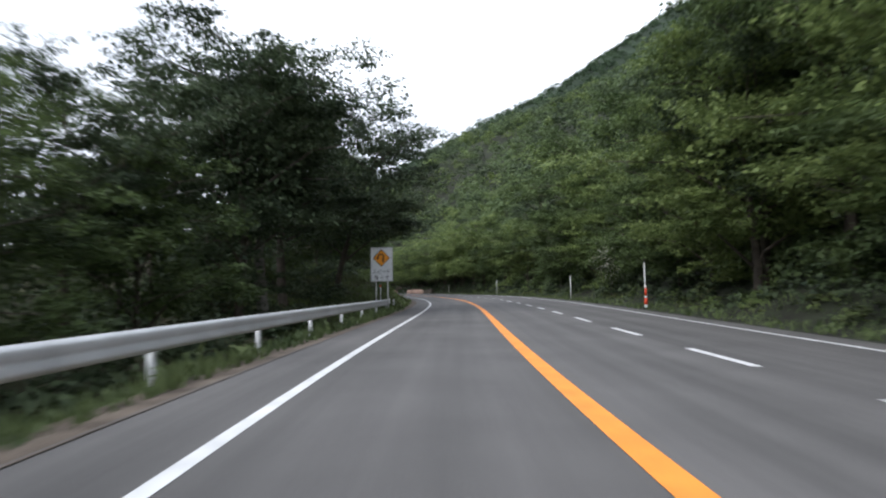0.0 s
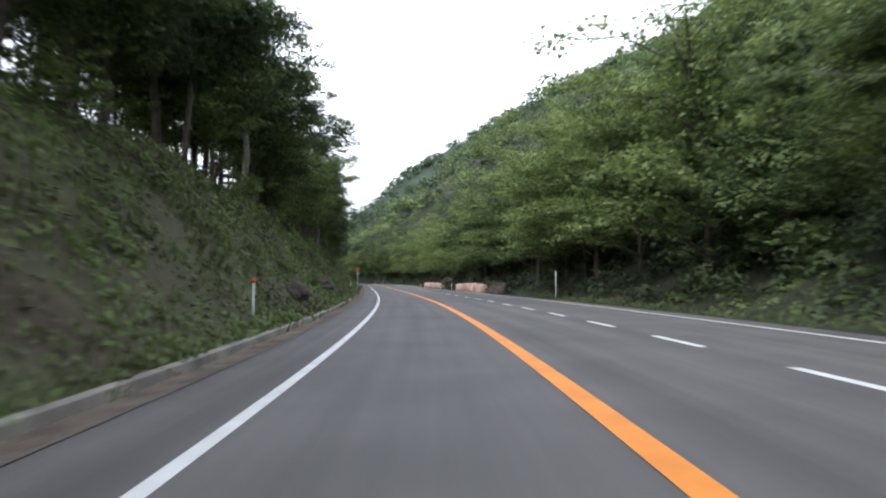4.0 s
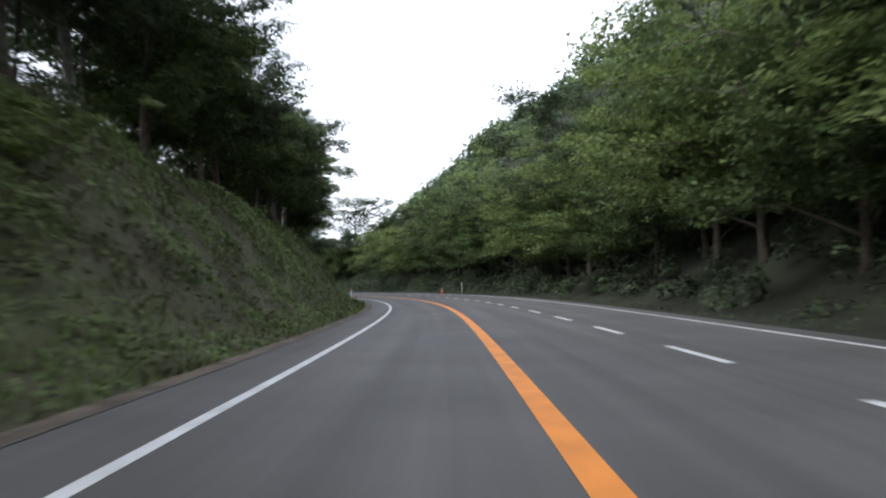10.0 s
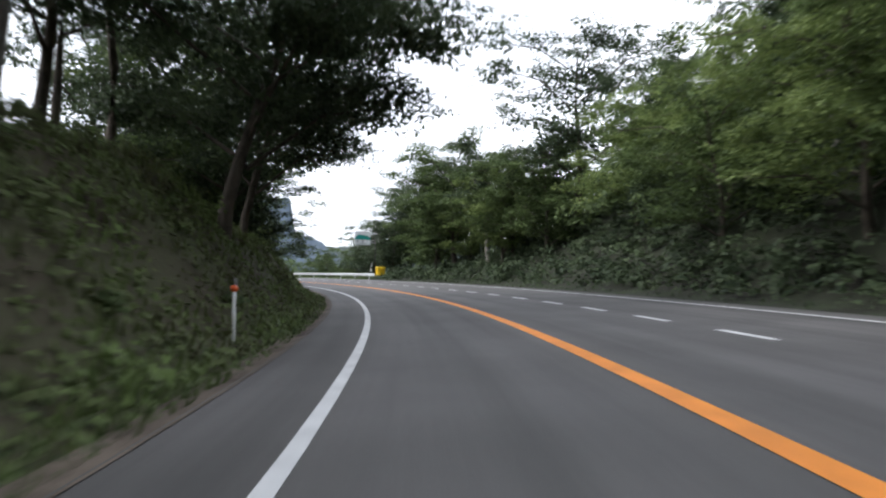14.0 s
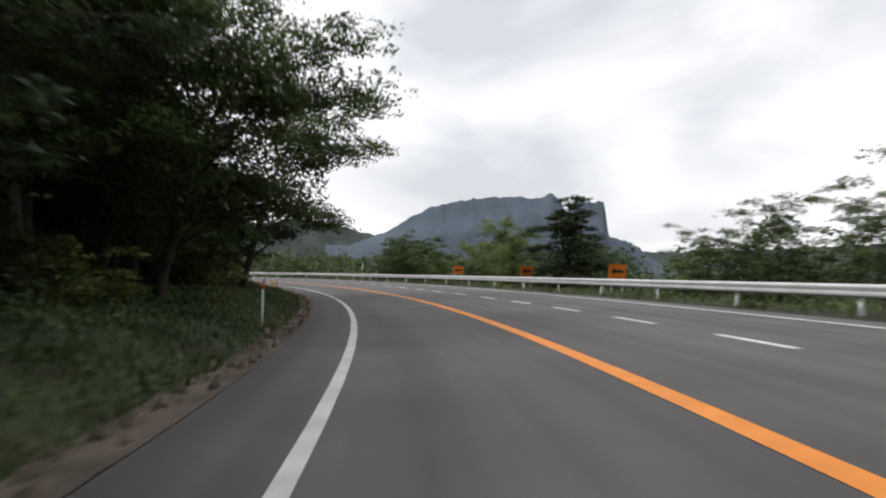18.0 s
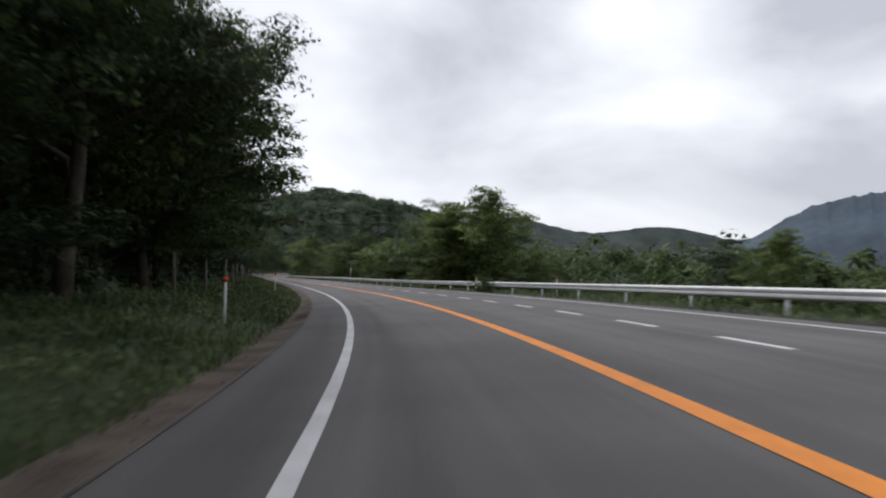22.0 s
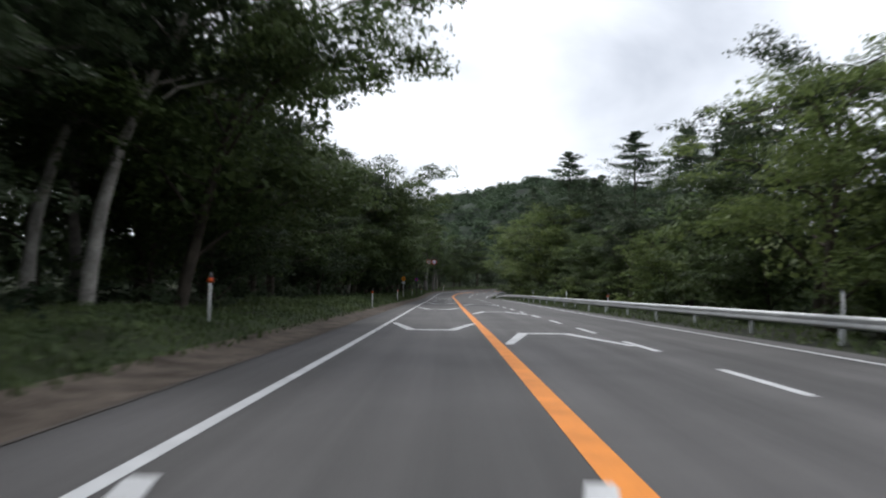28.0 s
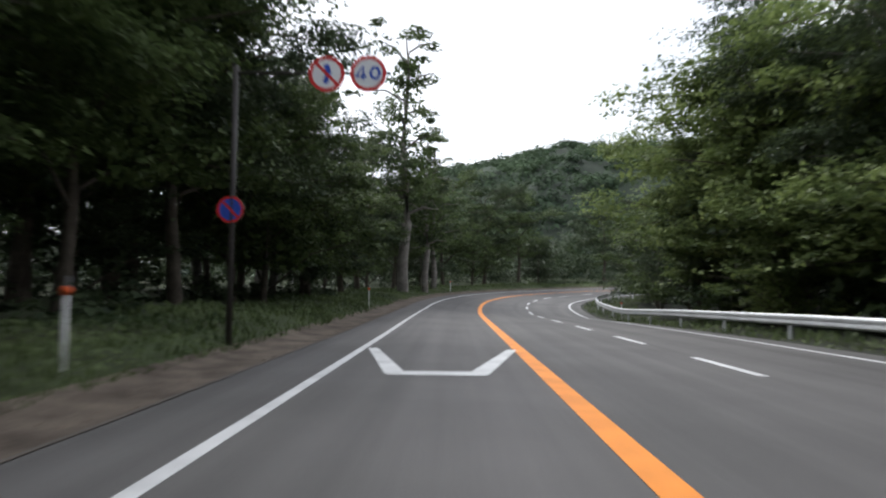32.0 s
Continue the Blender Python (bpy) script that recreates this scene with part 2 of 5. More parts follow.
CANOPY = material("hillside_leaves", (0.056, 0.092, 0.045), 0.55, 0.5, 0.16, 1.5, 0, random_by="island", through_light=0.38, other=(0.168, 0.225, 0.094), spec=0.15)
GRASS = material("verge_grass", (0.06, 0.105, 0.035), 0.7, 0.45, 0.3, 5, 0, random_by="island", through_light=0.35, other=(0.15, 0.19, 0.075))
WEED = material("bank_weeds", (0.086, 0.080, 0.042), 0.7, 0.3, 0.35, 2.5, 0, random_by="island", through_light=0.3, other=(0.148, 0.21, 0.064))
# ground colour darkened so that the gaps between the crowns look shaded
HILL_FLOOR = material("hill_ground_toned_as_shade", (0.024, 0.036, 0.022), 0.95, 0.4, 0.05, 0.6, 0)
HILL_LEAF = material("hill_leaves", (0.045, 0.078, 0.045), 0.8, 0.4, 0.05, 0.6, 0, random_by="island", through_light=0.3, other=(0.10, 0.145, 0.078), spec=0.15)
BLOSSOM = material("white_blossom", (0.5, 0.5, 0.42), 0.7, 0.3, 2.0, 30, 0, random_by="island")
# ridge and crag: the blue of distance haze is mixed into their base colours
FAR_WOOD = material("haze_tinted_wooded_slope", (0.034, 0.047, 0.045), 0.95, 0.4, 0.012, 0.09, 0, other=(0.05, 0.066, 0.06))
FAR_ROCK = material("haze_tinted_blue_grey_mountain", (0.07, 0.092, 0.118), 0.95, 0.22, 0.006, 0.03, 0)


# ---- the line of the road: s metres along it, d metres to the left of its centre line ----
STEP = 12.0
_s = np.arange(-20.0, STEP * (len(BEND) - 1) + 60, 1.0)
_th = np.cumsum(np.interp(_s, np.arange(len(BEND)) * STEP, BEND))
_th -= _th[20]
_x, _y = np.cumsum(-np.sin(_th)), np.cumsum(np.cos(_th))
_x, _y = _x - _x[20], _y - _y[20]
EDGE_L, LANE_R, EDGE_R = 3.23, -3.20, -6.45


def heading(s):
    return np.interp(s, _s, _th)


def road_xy(s, d):
    th = heading(s)
    return np.interp(s, _s, _x) - d * np.cos(th), np.interp(s, _s, _y) - d * np.sin(th)


def smooth(x):
    x = np.clip(x, 0, 1)
    return x * x * (3 - 2 * x)


def wave(a, b):
    """A soft unevenness of about -1 to 1."""
    return 0.5 * np.sin(a * 0.31 + 1.3 * np.sin(b * 0.27)) + 0.3 * np.sin(a * 0.83 + b * 0.9) + 0.2 * np.sin(a * 1.9 - b * 1.3)


def left_rise(s):
    return np.interp(s, [-20, 30, 52, 75, 230, 262, 300, 335, 360, 480, 760], [-1.2, -0.8, 2.5, 6.2, 6.8, 5.6, 6.0, 4.0, 0.5, 0.5, 0.4])


def right_slope(s):
    return np.interp(s, [-20, 70, 110, 150, 330, 345, 360, 375, 392, 402, 430, 545, 600, 900], [0.46, 0.50, 0.58, 0.76, 0.84, 0.80, 0.70, 0.42, 0.10, 0.0, -0.07, -0.06, -0.01, 0.0])


def land(s, d):
    """The height of the ground beside the road."""
    s, d = np.asarray(s, float), np.asarray(d, float)
    up = left_rise(s)
    run = np.maximum(np.abs(up) * 1.15, 2.0)
    left = up * smooth((d - 5.0) / run) + 0.04 * np.maximum(d - 5 - run, 0) + (0.16 + 0.05 * np.clip(up, 0, 6)) * wave(s * 1.3, d * 1.2) * smooth((d - 5.6) / 2)
    g = -d - 10.0
    k = right_slope(s)
    right = k * np.clip(g, 0, 105) + 0.4 * k * np.clip(g - 105, 0, 130) + 0.2 * wave(s, d) * smooth((g + 1) / 3)
    return lift(s, d) + np.where(d > 4.6, left, np.where(d < -8.0, right, 0.0)) - 0.05 * smooth((np.abs(d) - 4.4) / 0.3) * (d > 0) - 0.05 * smooth((-d - 7.2) / 0.3)


# the bends are banked towards their inner side, and the road climbs a little in the last one
BANK = np.clip(np.convolve(np.pad(BEND, 2, mode="edge"), np.ones(5) / 5, "valid") * 7.5, -0.06, 0.045)


def lift(s, d):
    return 0.03 * np.maximum(np.asarray(s) - 742.0, 0.0) - np.interp(s, np.arange(len(BANK)) * STEP, BANK) * np.clip(d, -9.0, 6.5)


def place(s, d, z=None, turn=0.0, scale=1.0):
    """A pose on the ground beside the road, facing back along it."""
    x, y = road_xy(s, d)
    h = float(land(s, d)) if z is None else z + float(lift(s, d))
    return Matrix.Translation((float(x), float(y), h)) @ Matrix.Rotation(float(heading(s)) + radians(turn), 4, "Z") @ Matrix.Scale(scale, 4)


# ---- makers of meshes ----
def mesh_ob(name, verts, faces, mat, parent=None, label="", smooth_faces=False):
    me = bpy.data.meshes.new(name)
    me.from_pydata([tuple(v) for v in verts], [], [tuple(f) for f in faces])
    me.materials.append(mat)
    if smooth_faces:
        me.polygons.foreach_set("use_smooth", [True] * len(me.polygons))
    ob = new(name, me)
    if parent:
        ob.parent = parent
    if label:
        ob["label"] = label
    return ob


def leaf_mesh(name, corners, mat, parent=None):
    """Many loose faces of three or four corners: corners is an array of n x k x 3."""
    n, k = corners.shape[:2]
    me = bpy.data.meshes.new(name)
    me.vertices.add(n * k)
    me.vertices.foreach_set("co", np.ascontiguousarray(corners, dtype=np.float32).ravel())
    me.loops.add(n * k)
    me.loops.foreach_set("vertex_index", np.arange(n * k, dtype=np.int32))
    me.polygons.add(n)
    me.polygons.foreach_set("loop_start", np.arange(0, n * k, k, dtype=np.int32))
    me.update(calc_edges=True)
    me.materials.append(mat)
    ob = new(name, me)
    if parent:
        ob.parent = parent
    return ob


def part(name, bm, mat, parent=None, label="", soft=False):
    me = bpy.data.meshes.new(name)
    bm.to_mesh(me)
    bm.free()
    me.materials.append(mat)
    if soft:
        me.polygons.foreach_set("use_smooth", [True] * len(me.polygons))
    ob = new(name, me)
    if parent:
        ob.parent = parent
    if label:
        ob["label"] = label
    return ob


def box(bm, size, at=(0, 0, 0), bevel=0.0, turn=None):
    m = Matrix.Translation(at) @ (turn or Matrix.Identity(4)) @ Matrix.Diagonal((*size, 1))
    got = bmesh.ops.create_cube(bm, size=1.0, matrix=m)
    if bevel:
        es = list({e for v in got["verts"] for e in v.link_edges})
        bmesh.ops.bevel(bm, geom=es, offset=bevel, segments=2, affect="EDGES", profile=0.5)
    return bm


def rod(bm, a, b, r1, r2=None, seg=10):
    a, b = Vector(a), Vector(b)
    q = (b - a).to_track_quat("Z", "Y").to_matrix().to_4x4()
    bmesh.ops.create_cone(bm, cap_ends=True, segments=seg, radius1=r1, radius2=r1 if r2 is None else r2, depth=(b - a).length, matrix=Matrix.Translation((a + b) / 2) @ q)
    return bm


def plate(bm, outline, y, thick=0.012):
    """A flat sheet in the xz plane, facing -y."""
    f = [bm.verts.new((x, y, z)) for x, z in outline]
    k = [bm.verts.new((x, y + thick, z)) for x, z in outline]
    n = len(f)
    bm.faces.new(f)
    bm.faces.new(k[::-1])
    for i in range(n):
        bm.faces.new((f[i], k[i], k[(i + 1) % n], f[(i + 1) % n]))
    bmesh.ops.recalc_face_normals(bm, faces=bm.faces[:])
    return bm


def disc(r, n=28, at=(0, 0)):
    return [(at[0] + r * math.cos(2 * math.pi * i / n), at[1] + r * math.sin(2 * math.pi * i / n)) for i in range(n)]


def ribbon(name, rows_s, d0, d1, z, mat, parent=None):
    """A strip of road surface between two offsets, along rows_s."""
    v, f = [], []
    for i, s in enumerate(rows_s):
        for d in (d0, d1):
            x, y = road_xy(s, d)
            v.append((float(x), float(y), z + float(lift(s, d))))
        if i:
            f.append((2 * i - 2, 2 * i, 2 * i + 1, 2 * i - 1))
    return mesh_ob(name, v, f, mat, parent)


def empty(name, label, category, group="", m=None):
    ob = tagged(new(name), label, category, group)
    if m is not None:
        ob.matrix_world = m
    return ob


# ---- ground, road and its marks ----
def sheet(name, ss, ds, mat, dz=0.0, height=land):
    S, D = np.meshgrid(ss, ds, indexing="ij")
    X, Y = road_xy(S, D)
    Z = height(S, D) + dz
    v = np.stack([X, Y, Z], -1).reshape(-1, 3)
    n = len(ds)
    f = [(i * n + j, i * n + j + 1, (i + 1) * n + j + 1, (i + 1) * n + j) for i in range(len(ss) - 1) for j in range(n - 1)]
    ob = mesh_ob(name, v, f, mat, smooth_faces=True)
    lay = ob.data.uv_layers.new(name="along")
    idx = np.zeros(len(ob.data.loops), dtype=np.int32)
    ob.data.loops.foreach_get("vertex_index", idx)
    sd = np.stack([S.ravel(), D.ravel()], -1)[idx]
    lay.data.foreach_set("uv", sd.astype(np.float32).ravel())
    return ob


along = np.arange(-18, 846, 2.0)
coarse = np.arange(-18, 744, 6.0)
road = tagged(sheet("road", along, np.array([-7.35, -5, -3, -1, 1, 3, 4.5]), ASPHALT, 0.0, lift), "worn grey asphalt road of three lanes", "road", kind="structure")
LEFT = np.array([4.9, 5.3, 5.9, 6.4, 7.5, 9, 11, 13, 15, 18, 22, 27, 34, 44])
tagged(sheet("verge_left", along[along < 346], LEFT, BANK_SOIL), "grassy bank and verge with bare soil showing", "verge", kind="structure")
tagged(sheet("verge_left", along[along > 343], LEFT, TURF), "shaded grass verge before the woods", "verge", kind="structure")
for a, b, width in ((-18, 208, 5.6), (206, 342, 4.95), (340, 402, 4.95), (400, 506, 5.1), (504, 846, 5.75)):
    tagged(sheet("shoulder_left", along[(along >= a) & (along <= b)], np.array([4.42, 4.6, 4.8, 4.5 + 0.7 * (width - 4.5), width]), EARTH, 0.012), "narrow strip of bare brown earth along the asphalt", "shoulder", kind="structure")
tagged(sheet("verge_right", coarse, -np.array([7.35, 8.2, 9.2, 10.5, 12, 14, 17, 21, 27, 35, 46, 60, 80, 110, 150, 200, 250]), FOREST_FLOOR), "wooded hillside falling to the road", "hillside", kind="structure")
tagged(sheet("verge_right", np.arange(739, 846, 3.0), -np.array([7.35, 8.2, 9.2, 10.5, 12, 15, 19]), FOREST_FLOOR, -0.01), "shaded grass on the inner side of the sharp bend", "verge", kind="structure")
G = 2600.0
gx = np.linspace(-G, G, 60)
gv = [(x, y, -9.0 - 0.004 * math.hypot(x + 150, y - 250)) for x in gx - 200 for y in gx + 200]
gf = [(i * 60 + j, (i + 1) * 60 + j, (i + 1) * 60 + j + 1, i * 60 + j + 1) for i in range(59) for j in range(59)]
tagged(mesh_ob("ground", gv, gf, VALLEY_FLOOR), "dark green valley floor reaching the horizon", "ground", kind="structure")

MARK = 0.006
tagged(ribbon("edge_line", along, EDGE_L - 0.075, EDGE_L + 0.075, MARK, WHITE_PAINT), "solid white edge line painted on the asphalt", "road marking", kind="structure")
tagged(ribbon("edge_line", along, EDGE_R - 0.07, EDGE_R + 0.07, MARK, WHITE_PAINT), "solid white edge line painted on the asphalt", "road marking", kind="structure")
tagged(ribbon("centre_line", along, -0.13, 0.13, MARK, ORANGE_PAINT), "solid orange centre line painted on the asphalt", "road marking", kind="structure")
counts, spots = zip(*DASHES)
for n in range(int(counts[0]), int(counts[-1]) + 1):
    a, b = np.interp([n, n + 0.46], counts, spots)
    lane = LANE_R - 0.3 * np.interp(a, [437, 452, 480, 515], [0, 1, 1, 0])  # the inner lane is wider round the bend
    tagged(ribbon("lane_dash", np.linspace(a, b, 4), lane - 0.085, lane + 0.085, MARK, WHITE_PAINT), "short white lane dash painted on the asphalt", "road marking", "dashes of the lane line", "structure")


def slow_mark(s0, d_in, d_out, way, group):
    """A white trough-shaped slow-down mark: a bar across the lane with two splayed ears."""
    lo, hi = sorted((d_in, d_out))
    w = hi - lo
    a, b = lo + w * 0.27, hi - w * 0.27
    v, f = [], []

    def quad(pts):
        k = len(v)
        for d, s in pts:
            x, y = road_xy(s, d)
            v.append((float(x), float(y), MARK + 0.003 + 0.003 * (k > 0) + float(lift(s, d))))
        f.append((k, k + 1, k + 2, k + 3))
    quad([(a, s0), (b, s0), (b, s0 + 0.45 * way), (a, s0 + 0.45 * way)])
    quad([(a - 0.03, s0), (a + 0.2, s0 + 0.45 * way), (lo + 0.20, s0 + 4.3 * way), (lo, s0 + 4.3 * way)])
    quad([(b + 0.03, s0), (b - 0.2, s0 + 0.45 * way), (hi - 0.20, s0 + 4.3 * way), (hi, s0 + 4.3 * way)])
    tagged(mesh_ob("slow_mark", v, f, WHITE_PAINT), "white trough-shaped slow-down mark painted across the lane", "road marking", group, "structure")


for s0 in (611.9, 632.0, 653.5, 671.2, 684.2, 698.0, 711.2):
    slow_mark(s0, 0.06, EDGE_L - 0.10, 1, "slow-down marks")
for s0 in (567.0, 576.0, 587.3, 600.5, 614.5, 631.3, 650.6, 670.1):
    slow_mark(s0, -0.14, LANE_R + 0.06, -1, "slow-down marks")


# ---- plants ----
def leaf_cards(rng, centres, size, flat=0.6, droop=0.0, facing=None, rough=0.42):
    """A pointed leaf at each centre, turned at random round its facing (or more or less level)."""
    n = len(centres)
    if facing is None:
        nrm = np.stack([rng.normal(0, 1 - flat, n), rng.normal(0, 1 - flat, n), np.ones(n)], -1)
    else:
        nrm = facing + rng.normal(0, rough, (n, 3))
    nrm /= np.linalg.norm(nrm, axis=1)[:, None] + 1e-9
    u = rng.normal(0, 1, (n, 3)) - np.array([0, 0, droop * 2])
    u -= nrm * np.sum(u * nrm, axis=1)[:, None]
    u /= np.linalg.norm(u, axis=1)[:, None] + 1e-9
    w = np.cross(nrm, u)
    ln = (size * rng.uniform(0.6, 1.35, n))[:, None]
    wd = ln * rng.uniform(0.26, 0.42, n)[:, None]
    return np.stack([centres + u * ln * 0.55, centres - u * ln * 0.35 + w * wd * 1.15, centres - u * ln * 0.35 - w * wd * 1.15], 1)


def tubes(paths, seg=6):
    """A stem and the limbs that grow out of it, along paths of (points, radii), as vertices and faces."""
    v, f = [], []
    for limb, (pts, rad) in enumerate(paths):
        base = len(v)
        if limb:
            root = min(range(stem), key=lambda i: (v[i] - pts[0]).length)
            f += [(root, base + (k + 1) % seg, base + k) for k in range(seg)]
            pts = [pts[0].lerp(pts[1], 0.12), *pts[1:]]
        for i, (p, r) in enumerate(zip(pts, rad)):
            t = (pts[min(i + 1, len(pts) - 1)] - pts[max(i - 1, 0)]).normalized()
            q = t.to_track_quat("Z", "Y")
            for k in range(seg):
                a = 2 * math.pi * k / seg
                v.append(p + q @ Vector((math.cos(a) * r, math.sin(a) * r, 0)))
            if i:
                for k in range(seg):
                    a0, b0 = base + (i - 1) * seg, base + i * seg
                    f.append((a0 + k, a0 + (k + 1) % seg, b0 + (k + 1) % seg, b0 + k))
        v.append(pts[-1])
        if not limb:
            stem = len(v)
        f += [(base + (len(pts) - 1) * seg + k, base + (len(pts) - 1) * seg + (k + 1) % seg, len(v) - 1) for k in range(seg)]
    return v, f


def broadleaf(seed, height=11.0, spread=4.2, low=0.22, sprays=96, per=204, size=0.14, leaf=LEAF, bark=BARK, lean=0.0, label="", name="tree", stout=1.0, dome=False):
    """A broad-leaved tree: a bent trunk, limbs, twigs, and level sprays of leaves at the ends of twigs."""
    rng = np.random.default_rng(seed)
    rnd = random.Random(seed)
    tree = empty(name, label or "leafy broad-leaved tree with layered green sprays", "tree")
    r0 = height * 0.016 * stout
    top = height * 0.86
    trunk = [Vector((lean * max(z / top, 0) ** 1.6 * height * 0.3 + 0.12 * math.sin(z * 0.7 + seed), 0.12 * math.cos(z * 0.9 + seed), z)) for z in np.linspace(-0.4, top, 8)]
    paths = [(trunk, [r0 * (1.25 - 1.1 * i / 7) for i in range(8)])]
    tips = []
    limbs = 15
    for k in range(limbs):
        h = low + (0.95 - low) * (k + 0.5) / limbs
        at = trunk[0].lerp(trunk[-1], h)
        i = min(int(h * 7), 6)
        at = trunk[i].lerp(trunk[i + 1], h * 7 - i)
        az = k * 2.4 + rnd.uniform(-0.4, 0.4)
        reach = spread * (0.45 + 0.75 * math.sin(math.pi * min(1, (h - low) / (1 - low) * 0.8 + 0.16))) * rnd.uniform(0.7, 1.2)
        rise = reach * rnd.uniform(0.15, 0.6)
        if dome:
            u = (h - low) / (0.95 - low)
            reach = spread * math.sqrt(max(1.08 - (2 * u - 0.9) ** 2, 0.04)) * rnd.uniform(0.8, 1.15)
            rise = reach * rnd.uniform(0.05, 0.3)
        end = at + Vector((math.cos(az) * reach, math.sin(az) * reach, rise))
        mid = at.lerp(end, 0.5) + Vector((0, 0, 0.14 * reach))
        paths.append(([at, mid, end], [r0 * 0.42 * (1.1 - h * 0.7), r0 * 0.22, r0 * 0.06]))
        tips += [end, mid, at.lerp(end, 0.75) + Vector((rnd.uniform(-1, 1), rnd.uniform(-1, 1), rnd.uniform(0, 0.6)))]
    tips.append(trunk[-1])
    cl, up, deep, twigs = [], [], [], []
    squash = np.array([1, 1, 0.36])
    for k in range(sprays):
        c = tips[k % len(tips)] + Vector((rnd.uniform(-0.8, 0.8), rnd.uniform(-0.8, 0.8), rnd.uniform(-0.5, 0.7)))
        rr = spread * rnd.uniform(0.2, 0.38)
        for end in (c, c + Vector((rnd.uniform(-0.7, 0.7), rnd.uniform(-0.7, 0.7), rnd.uniform(-0.1, 0.1))) * rr):
            twigs.append((tips[k % len(tips)], end, r0 * 0.07))
        # sprigs of a dozen leaves on the outside of the spray
        p = rng.normal(0, 1, (per // 12, 3))
        p /= np.linalg.norm(p, axis=1)[:, None]
        p[:, 2] = np.where(p[:, 2] < -0.25, -p[:, 2], p[:, 2])
        out = p / squash * 0.4 + np.array([0, 0, 0.6])
        p = p * rng.uniform(0.3, 1.0, (len(p), 1)) ** 0.7 * squash * rr
        p[:, 2] -= 0.22 * (p[:, 0] ** 2 + p[:, 1] ** 2) / max(rr, 0.1)
        p, out = np.repeat(p, 12, axis=0), np.repeat(out, 12, axis=0)
        up.append(out)
        cl.append(p + np.clip(rng.normal(0, 1, p.shape), -1.8, 1.8) * np.array([0.17, 0.17, 0.07]) * min(1.0, rr) + np.array(c))
        deep.append(np.array(c) + np.clip(rng.normal(0, 0.33, (per // 4, 3)), -0.65, 0.65) * squash * rr)
    v, f = tubes(paths)
    wood = np.array(v)
    for a, b, r in twigs:
        k = len(v)
        root = int(np.argmin(((wood - np.array(a)) ** 2).sum(1)))
        f.append((root, k, k + 1))
        v += [a + Vector((r, 0, 0)), a + Vector((-r * 0.5, r * 0.87, 0)), a + Vector((-r * 0.5, -r * 0.87, 0)), b]
        f += [(k, k + 1, k + 3), (k + 1, k + 2, k + 3), (k + 2, k, k + 3)]
    mesh_ob("trunk", v, f, bark, tree, smooth_faces=True)
    outer = leaf_cards(rng, np.concatenate(cl), size, droop=0.3, facing=np.concatenate(up), rough=0.32)
    inner = leaf_cards(rng, np.concatenate(deep), size * 1.5, 0.35, 0.1)
    # the shaded middle of the crown, leaf behind leaf round the stem
    h = rng.uniform(low + 0.12, 0.9, sprays * 24)
    a, rad = rng.uniform(0, 2 * np.pi, len(h)), spread * 0.62 * np.sqrt(rng.uniform(0, 1, len(h))) * np.sin(np.pi * np.clip((h - low) / (1 - low) * 0.8 + 0.16, 0, 1))
    stem = np.array(trunk)
    cx = np.interp(h, np.linspace(0, 1, 8), stem[:, 0])
    core = leaf_cards(rng, np.stack([cx + np.cos(a) * rad, np.sin(a) * rad, h * top], -1), size * 1.9, 0.1, 0.2)
    leaf_mesh("crown", np.concatenate([outer, inner, core]), leaf, tree)
    return tree


def conifer(seed, height=14.0, spread=2.8, size=0.2, boughs=190, per=150, label=""):
    """A pointed conifer with uneven, drooping boughs all the way up."""
    rng = np.random.default_rng(seed)
    rnd = random.Random(seed)
    tree = empty("conifer", label or "tall dark conifer with drooping boughs", "tree")
    paths = [([Vector((0, 0, z)) for z in (-0.4, height * 0.5, height)], [height * 0.014, height * 0.009, 0.02])]
    cl, out = [], []
    for k in range(boughs):
        h = 0.12 + 0.88 * (k + rnd.uniform(0, 1)) / boughs
        az = k * 2.39996 + rnd.uniform(-0.3, 0.3)
        rr = (spread * min(1.0, (3.2 * (1 - h)) ** 0.8) + 0.25) * rnd.uniform(0.5, 1.15)
        top = np.array([0, 0, height * h])
        end = np.array([math.cos(az) * rr, math.sin(az) * rr, height * h + rr * rnd.uniform(-0.3, 0.12 + 0.5 * h * h)])
        if k % 5 == 0 and h < 0.8:
            paths.append(([Vector(top), Vector(end)], [0.045, 0.012]))
        t = rng.uniform(0.08, 1.0, per) ** 0.65
        p = top + np.outer(t, end - top)
        cl.append(p + rng.normal(0, 1, p.shape) * np.array([0.22, 0.22, 0.07]) * (0.5 + 0.3 * rr))
        out.append(np.tile([math.cos(az) * 0.35, math.sin(az) * 0.35, 0.9], (per, 1)))
    v, f = tubes(paths, 5)
    mesh_ob("trunk", v, f, BARK, tree, smooth_faces=True)
    leaf_mesh("crown", leaf_cards(rng, np.concatenate(cl), size, droop=0.4, facing=np.concatenate(out)), NEEDLE, tree)
    return tree


